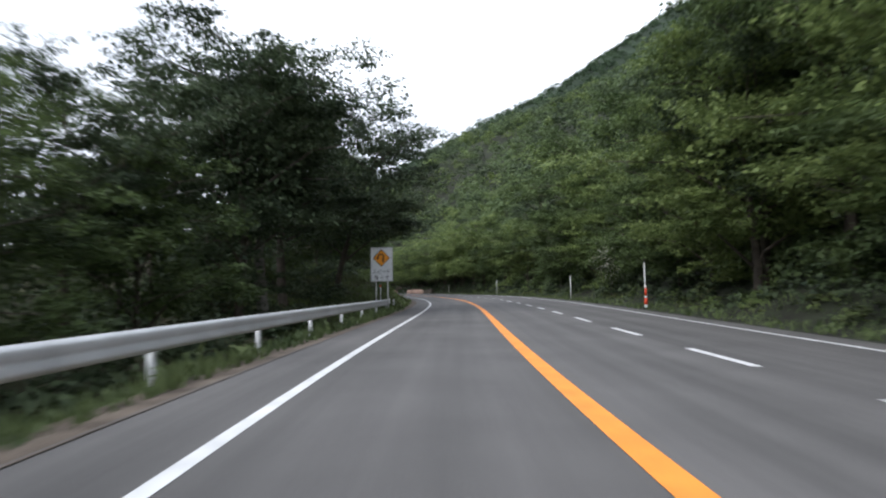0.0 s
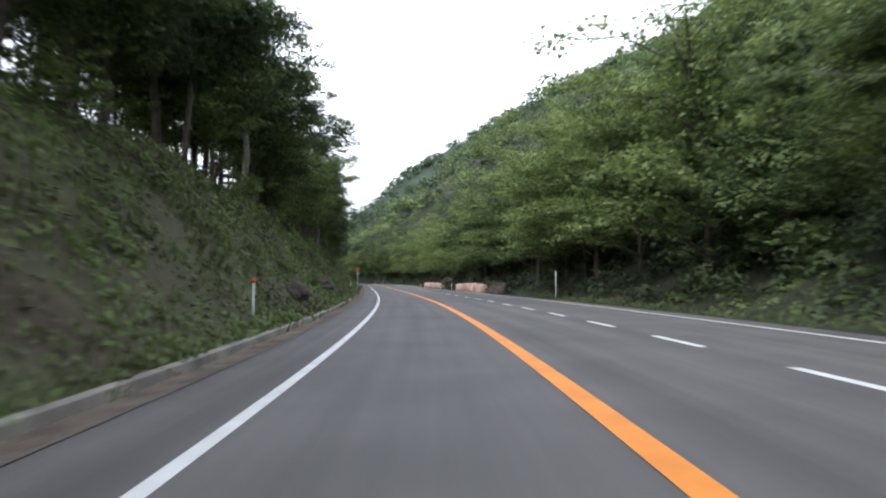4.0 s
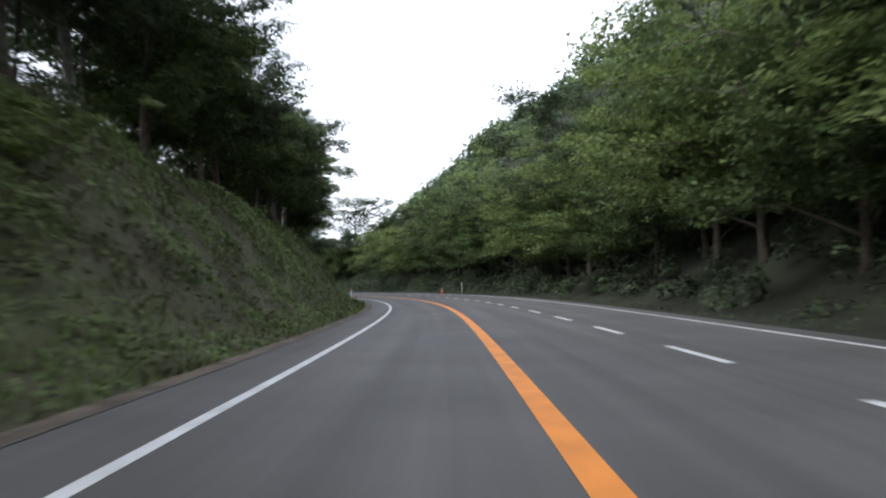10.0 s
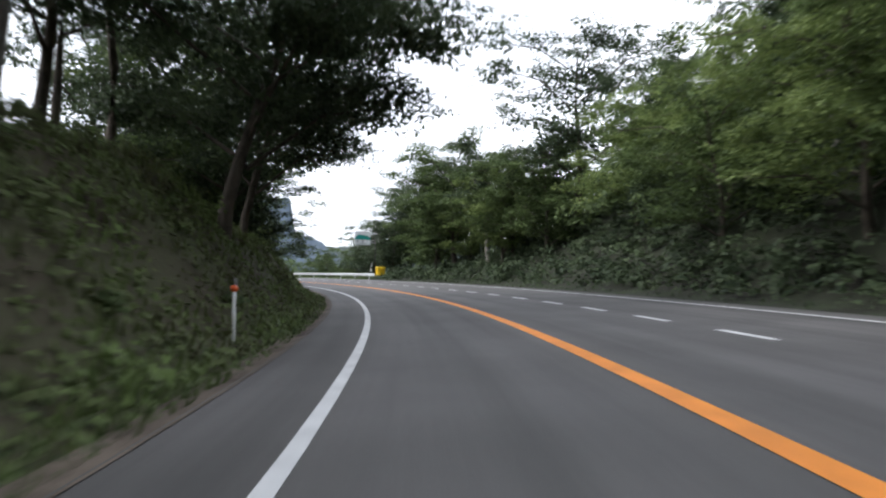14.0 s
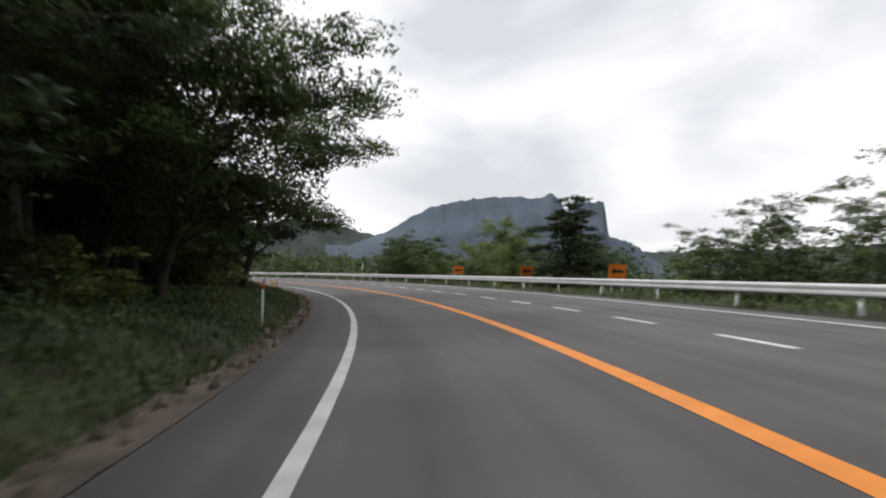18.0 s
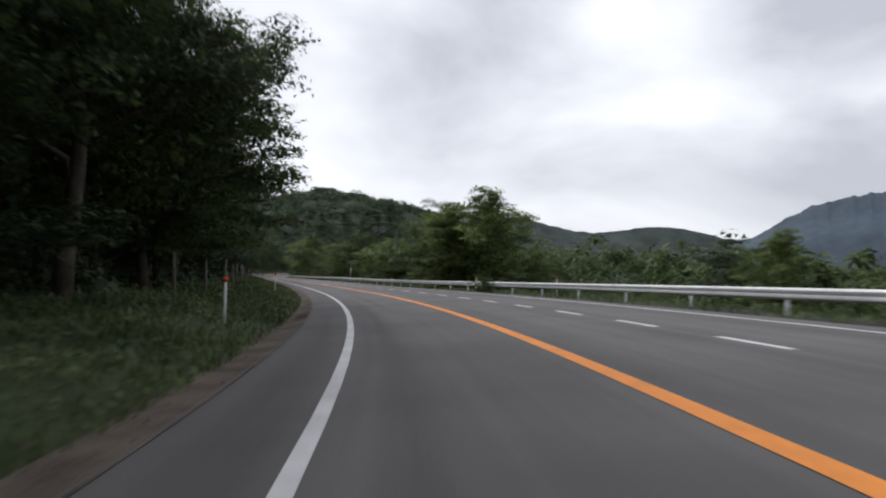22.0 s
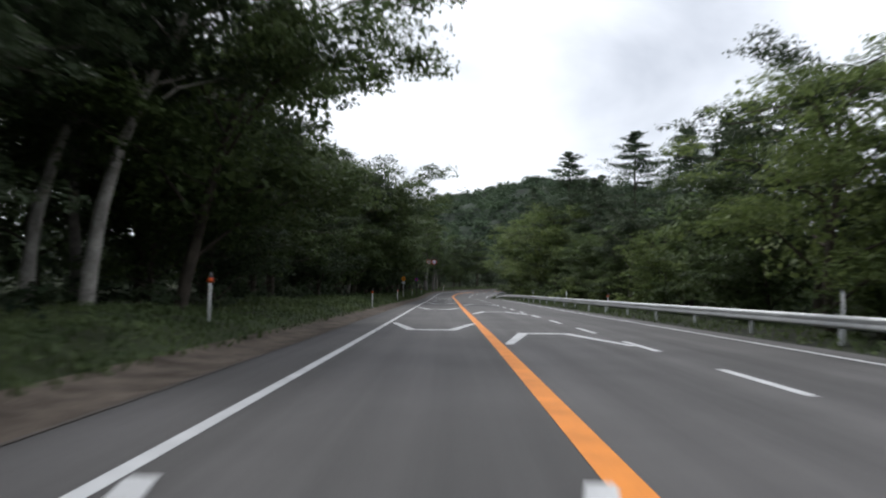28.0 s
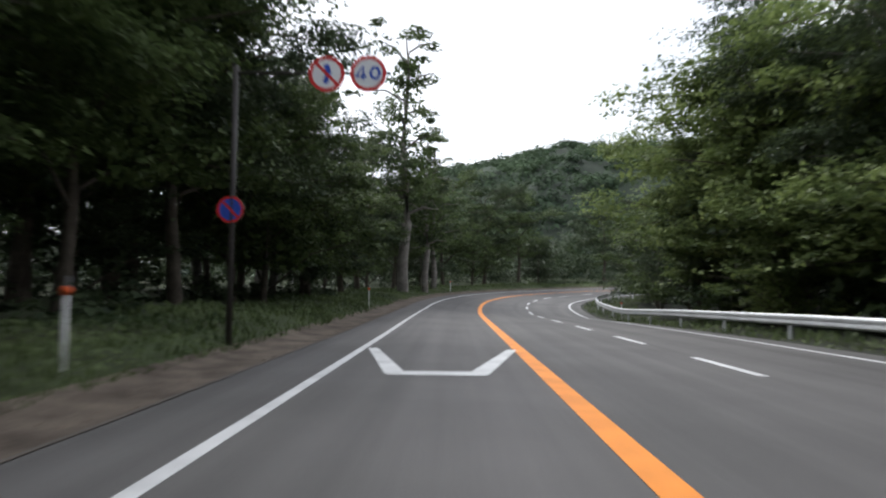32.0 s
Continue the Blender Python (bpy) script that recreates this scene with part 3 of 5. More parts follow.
KINDS = {
    "near": [broadleaf(1, 11, 4.3), broadleaf(2, 12.5, 4.6, 0.3, leaf=LEAF_DARK), broadleaf(3, 9.5, 3.9, 0.18), broadleaf(4, 12, 4.0, 0.38, leaf=LEAF_DARK, bark=PALE_BARK, lean=0.25)],
    "fresh": [broadleaf(11, 10, 4.4, 0.12, leaf=LEAF_LIGHT, label="broad-leaved tree with bright green layered leaves", name="spreading_tree"), broadleaf(12, 8.5, 3.9, 0.1, leaf=LEAF, label="broad-leaved tree with bright green layered leaves", name="spreading_tree")],
    "tall": [broadleaf(21, 15, 3.8, 0.4, 46, 150, 0.15, leaf=LEAF_DARK, stout=0.55, label="tall slender tree with an open dark crown", name="slender_tree"), broadleaf(22, 16, 3.4, 0.45, 42, 150, 0.15, leaf=LEAF_DARK, stout=0.55, label="tall slender tree with an open dark crown", name="slender_tree")],
    "edge": [broadleaf(35, 8.5, 4.0, 0.06, 60, 185, 0.155, leaf=LEAF_DARK, label="low-branched dark tree at the edge of the woods", name="young_tree"), broadleaf(36, 9.5, 4.2, 0.08, 60, 185, 0.155, leaf=LEAF, label="low-branched green tree at the edge of the woods", name="young_tree")],
    "lean": [broadleaf(61, 11.5, 5.6, 0.2, 110, 300, 0.145, leaf=LEAF_DARK, lean=0.9, label="large dark tree leaning out over the road from the bank"), broadleaf(62, 11.5, 5.4, 0.18, 110, 288, 0.14, leaf=LEAF, lean=0.9, label="large leafy tree leaning out over the road")],
    "over": [broadleaf(83, 11, 4.9, 0.12, 66, 200, 0.15, leaf=LEAF_LIGHT, lean=0.42, label="leafy tree spreading out from the hillside over the road edge"), broadleaf(85, 10, 4.6, 0.12, 62, 200, 0.15, leaf=LEAF, lean=0.5, label="leafy tree spreading out from the hillside over the road edge")],
    "round": [broadleaf(91, 9.0, 3.9, 0.03, 92, 210, 0.15, leaf=LEAF_LIGHT, dome=True, label="round leafy tree standing alone behind the guardrail", name="round_tree"), broadleaf(92, 8.6, 3.8, 0.03, 92, 210, 0.15, leaf=LEAF, dome=True, label="round leafy tree standing alone behind the guardrail", name="round_tree"), broadleaf(93, 9.4, 2.9, 0.03, 96, 220, 0.16, leaf=LEAF_DARK, dome=True, label="dense dark tree with layered boughs behind the guardrail", name="dark_tree")],
    "birch": [broadleaf(95, 13, 3.0, 0.5, 44, 150, 0.15, leaf=LEAF_DARK, bark=WHITE_BARK, lean=1.0, label="leaning birch with a pale bare trunk before dark woods", name="leaning_birch")],
    "pale": [broadleaf(71, 17, 2.3, 0.25, 46, 140, 0.15, leaf=LEAF, bark=PALE_BARK, label="tall slender pale-green tree with an airy crown")],
    "conifer": [conifer(41, 20, 4.8), conifer(42, 22, 5.2), conifer(43, 18, 4.4)],
    "bush": [broadleaf(51, 3.2, 2.0, 0.05, 24, 90, 0.13, leaf=LEAF_LIGHT, label="low roadside bush with dense green leaves", name="bush"), broadleaf(52, 2.6, 1.8, 0.05, 24, 90, 0.13, leaf=LEAF, label="low roadside bush with dense green leaves", name="bush")],
}
used = set()
tree_rng = random.Random(7)


def plant(kind, s, d, scale=1.0, turn=None, which=None, sink=0.15, vary=0.12):
    """Sets a tree of that kind beside the road: the first time the original, then copies."""
    pool = KINDS[kind]
    ob = pool[tree_rng.randrange(len(pool)) if which is None else which]
    m = place(s, d, None, tree_rng.uniform(0, 360) if turn is None else turn, scale * tree_rng.uniform(1 - vary, 1 + vary))
    m = Matrix.Translation((0, 0, -sink)) @ m
    if ob.name not in used:
        used.add(ob.name)
        ob.matrix_world = m
        ob["group"] = "roadside trees"
        return ob
    loc, rot, sc = m.decompose()
    made = copy_thing(ob, Matrix.LocRotScale(loc, rot, None))
    made.scale = sc
    return made


def row(kind, s0, s1, step, d0, d1, lo=0.85, hi=1.15):
    s = s0
    while s < s1:
        at, off = s + tree_rng.uniform(-0.35, 0.35) * step, tree_rng.uniform(*sorted((d0, d1)))
        if 704 < at < 726 and 0 < off < 13:
            off += 3.4  # a clearing round the sign mast
        plant(kind, at, off, tree_rng.uniform(lo, hi))
        s += step


# left of the road
row("near", -12, 10, 6.5, 10.5, 12.5, 0.65, 0.8)
row("near", 13, 25, 5.0, 12.0, 13.5, 0.62, 0.7)
row("near", 28, 41, 5.0, 10.4, 11.5, 1.05, 1.2)
row("tall", 24, 46, 7.0, 13, 16, 0.75, 0.9)
row("edge", -10, 44, 8, 11.0, 12.5, 0.65, 0.8)
plant("lean", 44, 9.0, 0.95, 0, 0)
for s, d, sc, k in ((57, 10.2, 0.8, 1), (65, 9.6, 0.95, 1), (72, 9.8, 0.95, 0), (80, 10.2, 0.95, 1)):
    plant("fresh", s, d, sc, None, k)
row("near", 58, 84, 7.5, 12.0, 13.5, 0.85, 1.0)
row("near", 84, 142, 6.4, 11.4, 13.0, 0.85, 1.02)
row("near", 157, 232, 6.4, 11.4, 13.0, 0.85, 1.02)
row("near", 90, 146, 8.0, 14.5, 17.5, 0.9, 1.1)
row("near", 166, 330, 8.0, 14.5, 17.5, 0.9, 1.1)
row("near", 232, 275, 5.2, 11.6, 13.2, 0.85, 1.0)
row("near", 275, 332, 4.6, 10.6, 12.2, 0.95, 1.1)
for s, d in ((86, 12.6), (92, 12.2), (101, 12.5), (112, 14.0), (187, 12.8), (193, 12.0), (199, 13.6)):
    plant("near", s, d, 0.95, None, 1)
row("tall", 75, 335, 3.8, 11.0, 17, 0.75, 1.0)
row("fresh", 95, 250, 26.0, 11.5, 13, 0.6, 0.75)
plant("lean", 333, 7.6, 1.1, 10, 0)
plant("lean", 341, 8.1, 0.95, -15, 0)
plant("near", 347, 9.6, 1.1, 70, 0)
for s, d, sc in ((349, 8.4, 0.62), (354, 8.6, 0.7), (360, 9.0, 0.75)):
    plant("edge", s, d, sc)
plant("fresh", 150, 10.0, 0.85, None, 0)
plant("fresh", 158, 10.6, 0.8, None, 1)
row("near", 425, 478, 6.0, 16.5, 19, 1.2, 1.4)
row("near", 352, 446, 7.0, 10.4, 12.2, 0.72, 0.86)
row("edge", 350, 446, 8.0, 10.2, 12.5, 0.7, 0.9)
for s, d, sc, turn in ((395, 6.7, 0.68, 0), (418, 8.5, 0.8, 8), (435, 7.7, 0.86, -8)):
    plant("lean", s, d, sc, turn, 1)
row("near", 352, 446, 6.6, 13.8, 16.0, 1.05, 1.25)
row("near", 448, 478, 6.0, 14.0, 16.0, 1.0, 1.15)
row("near", 450, 478, 7.0, 11.8, 13.0, 0.66, 0.76)
row("edge", 450, 478, 7.0, 10.8, 12.5, 0.6, 0.75)
plant("edge", 464, 8.3, 0.72)
row("near", 479, 517, 5.5, 10.0, 10.8, 0.98, 1.1)
plant("near", 521, 11.3, 1.1, None, 1)
plant("near", 514.5, 11.6, 1.1, None, 0)
row("near", 519, 592, 5.0, 12.2, 13.3, 0.88, 0.98)
row("edge", 480, 640, 9.0, 10.0, 11.5, 0.68, 0.85)
plant("near", 572, 11.2, 1.05, None, 1)
plant("near", 566, 11.8, 1.0, None, 0)
row("near", 592, 632, 7.0, 11.2, 12.6, 1.0, 1.12)
row("near", 636, 668, 6.5, 12.0, 13.5, 0.92, 1.02)
row("near", 672, 702, 6.0, 10.4, 11.4, 1.1, 1.25)
row("near", 702, 748, 5.0, 14.2, 16.0, 1.2, 1.35)
for s, d, sc in ((704, 12.2, 1.1), (709, 12.6, 1.15), (719, 11.6, 1.15), (725, 11.3, 1.15), (731, 11.2, 1.1), (738, 11.4, 1.05)):
    plant("near", s, d, sc)
row("near", 740, 838, 7.0, 9.6, 12.0, 0.9, 1.1)
row("near", 480, 740, 5.5, 14.3, 17.0, 1.15, 1.35)
row("edge", 640, 838, 10.0, 9.6, 11.2, 0.75, 0.95)
for s, d, sc, turn in ((634, 9.9, 1.05, 0), (680, 10.6, 1.15, 5), (699, 9.9, 1.0, -5)):
    plant("lean", s, d, sc, turn, 1)
plant("near", 634, 13.4, 1.0, 160, 3)
for s, d, sc in ((755.6, 6.9, 1.34), (760, 6.2, 1.12), (764, 6.8, 0.85)):
    plant("pale", s, d, sc, None, 0)
# right of the road
row("fresh", -5, 120, 8.0, -11.0, -13.5, 0.85, 1.2)
row("fresh", 120, 335, 12.0, -11.5, -14, 0.9, 1.2)
for s in np.arange(118, 346, 8.2):
    plant("over", s + tree_rng.uniform(-2, 2), tree_rng.uniform(-11.6, -12.8), tree_rng.uniform(0.95, 1.2) * (0.8 if s > 305 else 1.0), 180 + tree_rng.uniform(-25, 25))
row("near", 0, 330, 17.0, -12, -15, 0.95, 1.2)
row("near", 330, 356, 8.0, -16.5, -20, 0.8, 0.95)
row("near", 358, 392, 7.0, -13.0, -17, 1.1, 1.3)
row("fresh", 300, 390, 10.0, -12.5, -15, 0.75, 0.95)
for s, d, sc, k in ((18, -15.5, 1.3, 1), (27, -14.2, 1.35, 0), (35, -14.6, 1.4, 2), (44, -14.4, 1.3, 0)):
    plant("near", s, d, sc, None, k)
plant("round", 445.4, -15.8, 0.76, None, 2)
plant("round", 462.5, -21.0, 0.76, None, 0)
plant("round", 490, -22.5, 0.85, None, 1)
for s, d, k, sc in ((393, -17.5, "edge", 1.05), (389, -16, "edge", 0.9), (398, -20, "near", 1.3), (401, -20, "near", 1.2), (403, -16.5, "edge", 1.15), (406, -21, "near", 1.0), (409, -17.5, "edge", 0.9), (412, -22, "near", 0.95), (415, -19, "edge", 0.95), (418, -23.5, "near", 0.8), (421, -20.5, "edge", 0.8), (426, -22, "edge", 0.72), (430, -20, "edge", 0.66), (435, -19.5, "edge", 0.5), (437, -24, "edge", 0.6),
                    (450, -20, "round", 0.62), (457, -21, "fresh", 0.5), (453, -25, "edge", 0.6), (473, -22, "fresh", 0.42), (481, -17.5, "round", 0.58), (484, -19.5, "round", 0.62), (479, -21, "round", 0.58), (487, -18, "edge", 0.5),
                    (501, -31, "edge", 1.05), (497, -32, "fresh", 1.12), (505, -35, "fresh", 0.95), (489, -36, "fresh", 0.8), (526, -25, "edge", 0.7), (478, -31, "fresh", 1.02), (514, -18.5, "round", 0.5), (468, -36, "edge", 0.8),
                    (553, -12.2, "round", 1.2), (548.5, -15, "round", 1.22), (558.5, -13.0, "round", 1.15), (555, -17, "round", 1.15), (546.5, -19.5, "round", 0.56), (640, -14.5, "near", 1.0), (634, -15.8, "near", 1.0), (648, -15, "near", 0.9), (570, -16, "edge", 0.7)):
    plant(k, s, d, sc, None, tree_rng.randrange(2))
row("fresh", 598, 742, 8.6, -12.5, -16, 0.6, 0.9)
plant("near", 574, -20.8, 1.1, None, 0)
plant("over", 633.0, -10.8, 0.84, 270, 0, vary=0.0)
row("near", 660, 700, 8.0, -13.0, -17, 0.68, 0.82)
row("fresh", 706, 744, 7.0, -13.5, -17.5, 1.05, 1.3)
row("near", 715, 742, 9.0, -14, -19, 1.1, 1.35)
for s, d, sc in ((731, -15.5, 1.45), (737, -15, 1.6), (743, -14.5, 1.5)):
    plant("fresh", s, d, sc)
row("edge", 742, 800, 6.0, -11.5, -14, 0.8, 1.0)
for s, d, tall in ((708.3, -16.4, 21.6), (694.1, -21.9, 21.3), (701.2, -18.6, 16.8), (706, -20.5, 18.0), (693, -36, 25.0), (699, -30, 23.0), (687.5, -26.4, 18.6), (685.5, -30, 21.5), (713, -19, 18.5), (718, -22, 17.5), (726, -19, 16.5), (737, -15.0, 21.3), (744, -19, 17.0),
                   (613.5, -20, 10.2), (608, -32, 11.4), (618, -24, 9.8), (624, -29, 12.5)):
    k = tree_rng.randrange(3)
    plant("conifer", s, d, tall / (20, 22, 18)[k], None, k, vary=0.0)


def canopy(name, label, seed, spots, size, per, mat, pads=9):
    """Woods in the mass: at each spot (x, y, z, radius) a crown of drooping, overlapping pads of leaves."""
    rng = np.random.default_rng(seed)
    spots = np.array(spots)
    n = len(spots)
    lo = per // pads + 1
    c = rng.normal(0, 1, (n, pads, 3))
    c /= np.linalg.norm(c, axis=2)[:, :, None]
    c[:, :, 2] = np.abs(c[:, :, 2]) * 1.1 - 0.22
    c *= rng.uniform(0.45, 0.92, (n, pads, 1))
    q = rng.normal(0, 1, (n, pads, lo, 3))
    q /= np.linalg.norm(q, axis=3)[..., None]
    q[..., 2] = np.where(q[..., 2] < -0.2, -q[..., 2], q[..., 2])
    wide = rng.uniform(0.38, 0.62, (n, pads, 1, 1))
    off = q * rng.uniform(0.5, 1.05, (n, pads, lo, 1)) * wide * np.array([1, 1, 0.45])
    off[..., 2] -= 0.35 * (off[..., 0] ** 2 + off[..., 1] ** 2) / wide[..., 0]
    p = (c[:, :, None, :] + off) * spots[:, None, None, 3:4] * np.array([1, 1, 1.15]) + spots[:, None, None, :3]
    face = q * np.array([0.8, 0.8, 0.5]) + c[:, :, None, :] * 0.5 + np.array([0, 0, 0.55])
    p, face = p.reshape(-1, 3), face.reshape(-1, 3)
    return tagged(leaf_mesh(name, leaf_cards(rng, p, size * rng.uniform(0.7, 1.2, len(p)), droop=0.25, facing=face, rough=0.3), mat), label, "woods", kind="stuff")


def scatter(seed, count, s0, s1, d0, d1, z0, z1, r0, r1, power=1.0):
    rng = np.random.default_rng(seed)
    out = []
    for i in range(count):
        s, d = rng.uniform(s0, s1), d0 + (d1 - d0) * rng.uniform() ** power
        x, y = road_xy(s, d)
        out.append((float(x), float(y), float(land(s, d)) + rng.uniform(z0, z1), rng.uniform(r0, r1)))
    return out


canopy("hillside_undergrowth", "dense green shrubs and young trees on the steep hillside", 161, scatter(161, 310, -15, 392, -14, -26, 0.3, 4.5, 1.4, 2.9), 0.30, 360, CANOPY)
canopy("hillside_undergrowth", "dense green shrubs and young trees on the steep hillside", 261, scatter(261, 173, -15, 392, -14, -26, 0.3, 4.5, 1.4, 2.9), 0.30, 360, LEAF_DARK)
canopy("hillside_undergrowth", "dense green shrubs and young trees on the steep hillside", 361, scatter(361, 136, -15, 392, -14, -26, 0.3, 4.5, 1.4, 2.9), 0.30, 360, LEAF_LIGHT)
canopy("hillside_undergrowth", "dense green shrubs and young trees on the steep hillside", 160, scatter(160, 300, -15, 385, -22, -50, 0.0, 6.0, 2.0, 4.6), 0.5, 300, CANOPY)
canopy("hillside_undergrowth", "dense green shrubs and young trees on the steep hillside", 260, scatter(260, 170, -15, 385, -22, -50, 0.0, 6.0, 2.0, 4.6), 0.5, 300, LEAF_DARK)
canopy("hillside_undergrowth", "dense green shrubs and young trees on the steep hillside", 360, scatter(360, 130, -15, 385, -22, -50, 0.0, 6.0, 2.0, 4.6), 0.5, 300, LEAF_LIGHT)
canopy("hillside_woods", "dense green woods covering the steep hillside", 162, scatter(162, 1100, -15, 388, -40, -235, 0.5, 7.5, 3.0, 6.6), 0.95, 152, CANOPY)
canopy("hillside_woods", "dense green woods covering the steep hillside", 262, scatter(262, 620, -15, 388, -40, -235, 0.5, 7.5, 3.0, 6.6), 0.95, 152, LEAF_DARK)
canopy("hillside_woods", "dense green woods covering the steep hillside", 362, scatter(362, 480, -15, 388, -40, -235, 0.5, 7.5, 3.0, 6.6), 0.95, 152, LEAF_LIGHT)
canopy("hillside_curtain", "leafy boughs hanging out over the foot of the hillside", 166, scatter(166, 290, 112, 352, -10.6, -13.5, 2.8, 5.4, 1.0, 1.9), 0.17, 330, LEAF)
canopy("hillside_curtain", "dark leafy boughs hanging out over the foot of the hillside", 167, scatter(167, 240, 112, 352, -12.4, -15.5, 0.6, 3.0, 0.9, 1.7), 0.17, 300, LEAF_DARK)
canopy("left_woods", "dark woods behind the roadside trees", 163, scatter(163, 110, 8, 70, 15, 32, 0.3, 7.0, 1.8, 3.2), 0.4, 230, LEAF_DARK)
canopy("left_woods", "dark woods behind the roadside trees", 63, scatter(63, 150, -15, 350, 24, 42, 0.0, 3.5, 2.0, 3.4), 0.5, 200, LEAF_DARK)
canopy("left_woods", "dark woods behind the roadside trees", 64, scatter(64, 620, 432, 830, 14.5, 36, 0.0, 7.8, 2.0, 3.6), 0.45, 240, LEAF_DARK)
canopy("left_woods", "dark woods behind the roadside trees", 65, scatter(165, 130, 340, 432, 16.5, 36, 0.0, 4.5, 1.8, 3.2), 0.45, 240, LEAF_DARK)
canopy("left_woods", "dark woods behind the roadside trees", 164, scatter(164, 520, 340, 840, 15, 25, -0.5, 4.5, 1.5, 3.0), 0.34, 180, LEAF_DARK)
canopy("left_woods", "dark woods behind the roadside trees", 264, scatter(264, 330, 340, 840, 30, 44, 0.0, 8.0, 2.8, 4.6), 0.8, 140, LEAF_DARK)
canopy("left_woods", "low dark thicket deep in the woods", 364, scatter(364, 760, 340, 840, 26, 46, -0.6, 2.6, 1.8, 2.8), 0.66, 90, LEAF_DARK)
canopy("left_woods", "low dark thicket deep in the woods", 464, scatter(464, 420, 560, 840, 37, 46, -0.8, 1.8, 2.0, 3.0), 0.74, 90, LEAF_DARK)
canopy("right_woods", "dark green woods behind the guardrail", 65, scatter(65, 520, 575, 744, -15, -55, -1.0, 5.5, 2.0, 3.6), 0.6, 190, CANOPY)
canopy("valley_scrub", "low green scrub on the slope below the guardrail", 66, scatter(66, 480, 405, 600, -19, -85, -0.8, 1.2, 1.0, 2.6), 0.4, 190, LEAF)
canopy("hillside_foot", "shrubs along the foot of the wooded hillside", 68, scatter(68, 200, -15, 120, -11.2, -16, 0.0, 1.2, 0.8, 1.7), 0.2, 250, CANOPY)
canopy("valley_woods", "dark woods filling the valley below the bend", 69, scatter(69, 620, 400, 640, -45, -170, 1.0, 6.0, 2.8, 4.6), 0.9, 120, LEAF)
canopy("forest_undergrowth", "low dark undergrowth below the roadside trees", 70, scatter(70, 900, 340, 840, 9.5, 17, -0.5, 0.3, 0.5, 1.2), 0.24, 90, LEAF_DARK)
canopy("forest_undergrowth", "low dark undergrowth below the roadside trees", 59, scatter(59, 460, -15, 66, 8.5, 22, -0.4, 0.4, 0.6, 1.4), 0.24, 130, LEAF_DARK)
canopy("forest_undergrowth", "dark undergrowth on the slope below the roadside trees", 58, scatter(58, 1700, -15, 394, -9.8, -19, -0.5, 0.7, 0.5, 1.3), 0.25, 63, LEAF_DARK)
canopy("forest_undergrowth", "dark undergrowth on the slope below the roadside trees", 158, scatter(158, 520, 270, 396, -9.6, -16, -0.5, 0.6, 0.5, 1.4), 0.22, 100, LEAF_DARK)
canopy("forest_undergrowth", "low dark undergrowth on top of the bank", 159, scatter(159, 620, 44, 350, 12.5, 22, -0.4, 0.5, 0.6, 1.4), 0.24, 100, LEAF_DARK)
canopy("bank_shrubs", "low leafy shrubs and tall weeds scattered over the bank", 57, scatter(57, 330, 46, 345, 5.9, 13, -0.35, 0.1, 0.3, 0.95), 0.13, 150, WEED)
canopy("bank_shrubs", "fresh green creepers and low shrubs on the bank", 56, scatter(56, 130, 60, 345, 5.7, 9.5, -0.35, 0.05, 0.3, 0.8), 0.13, 160, LEAF)
canopy("roadside_scrub", "green scrub along the foot of the hillside", 67, scatter(67, 110, -10, 135, -9.6, -12.0, -0.3, 0.15, 0.3, 0.8), 0.14, 180, WEED)


def grass(name, label, seed, count, s0, s1, d0, d1, tall, mat, leafy=0.0, bare=-0.75):
    """Loose upright blades and broad weeds over a stretch of verge."""
    rng = np.random.default_rng(seed)
    s, d = rng.uniform(s0, s1, count), d0 + (d1 - d0) * rng.uniform(0, 1, count)
    clump = 0.55 + 0.45 * wave(s * 2.3, d * 2.0)
    x, y = road_xy(s, d)
    z = land(s, d)
    az = rng.uniform(0, np.pi, count)
    h = tall * rng.uniform(0.4, 1.2, count) * (0.5 + 0.7 * clump)
    w = h * rng.uniform(0.07, 0.16, count)
    u = np.stack([np.cos(az) * w, np.sin(az) * w, np.zeros(count)], -1)
    base = np.stack([x, y, z - 0.03], -1)
    keep = wave(s * 1.1 + 9, d * 1.3) + 0.5 * rng.uniform(-1, 1, count) > bare
    base, u, h, count = base[keep], u[keep], h[keep], int(keep.sum())
    tip = base + np.stack([rng.normal(0, 0.3, count) * h, rng.normal(0, 0.3, count) * h, h], -1)
    c = np.stack([base - u, base + u, tip], 1)
    th = heading(s)[keep]
    side = 0.8 if d0 > 0 else -0.8
    lean = np.stack([np.cos(th) * side, np.sin(th) * side, np.ones(count)], -1)
    if leafy:
        k = int(count * leafy)
        c = np.concatenate([c[k:], leaf_cards(rng, base[:k] + np.stack([np.zeros(k), np.zeros(k), h[:k] * rng.uniform(0.2, 1.1, k)], -1), tall * 0.5, facing=lean[:k], rough=0.5)])
    return tagged(leaf_mesh(name, c, mat), label, "grass", kind="stuff")


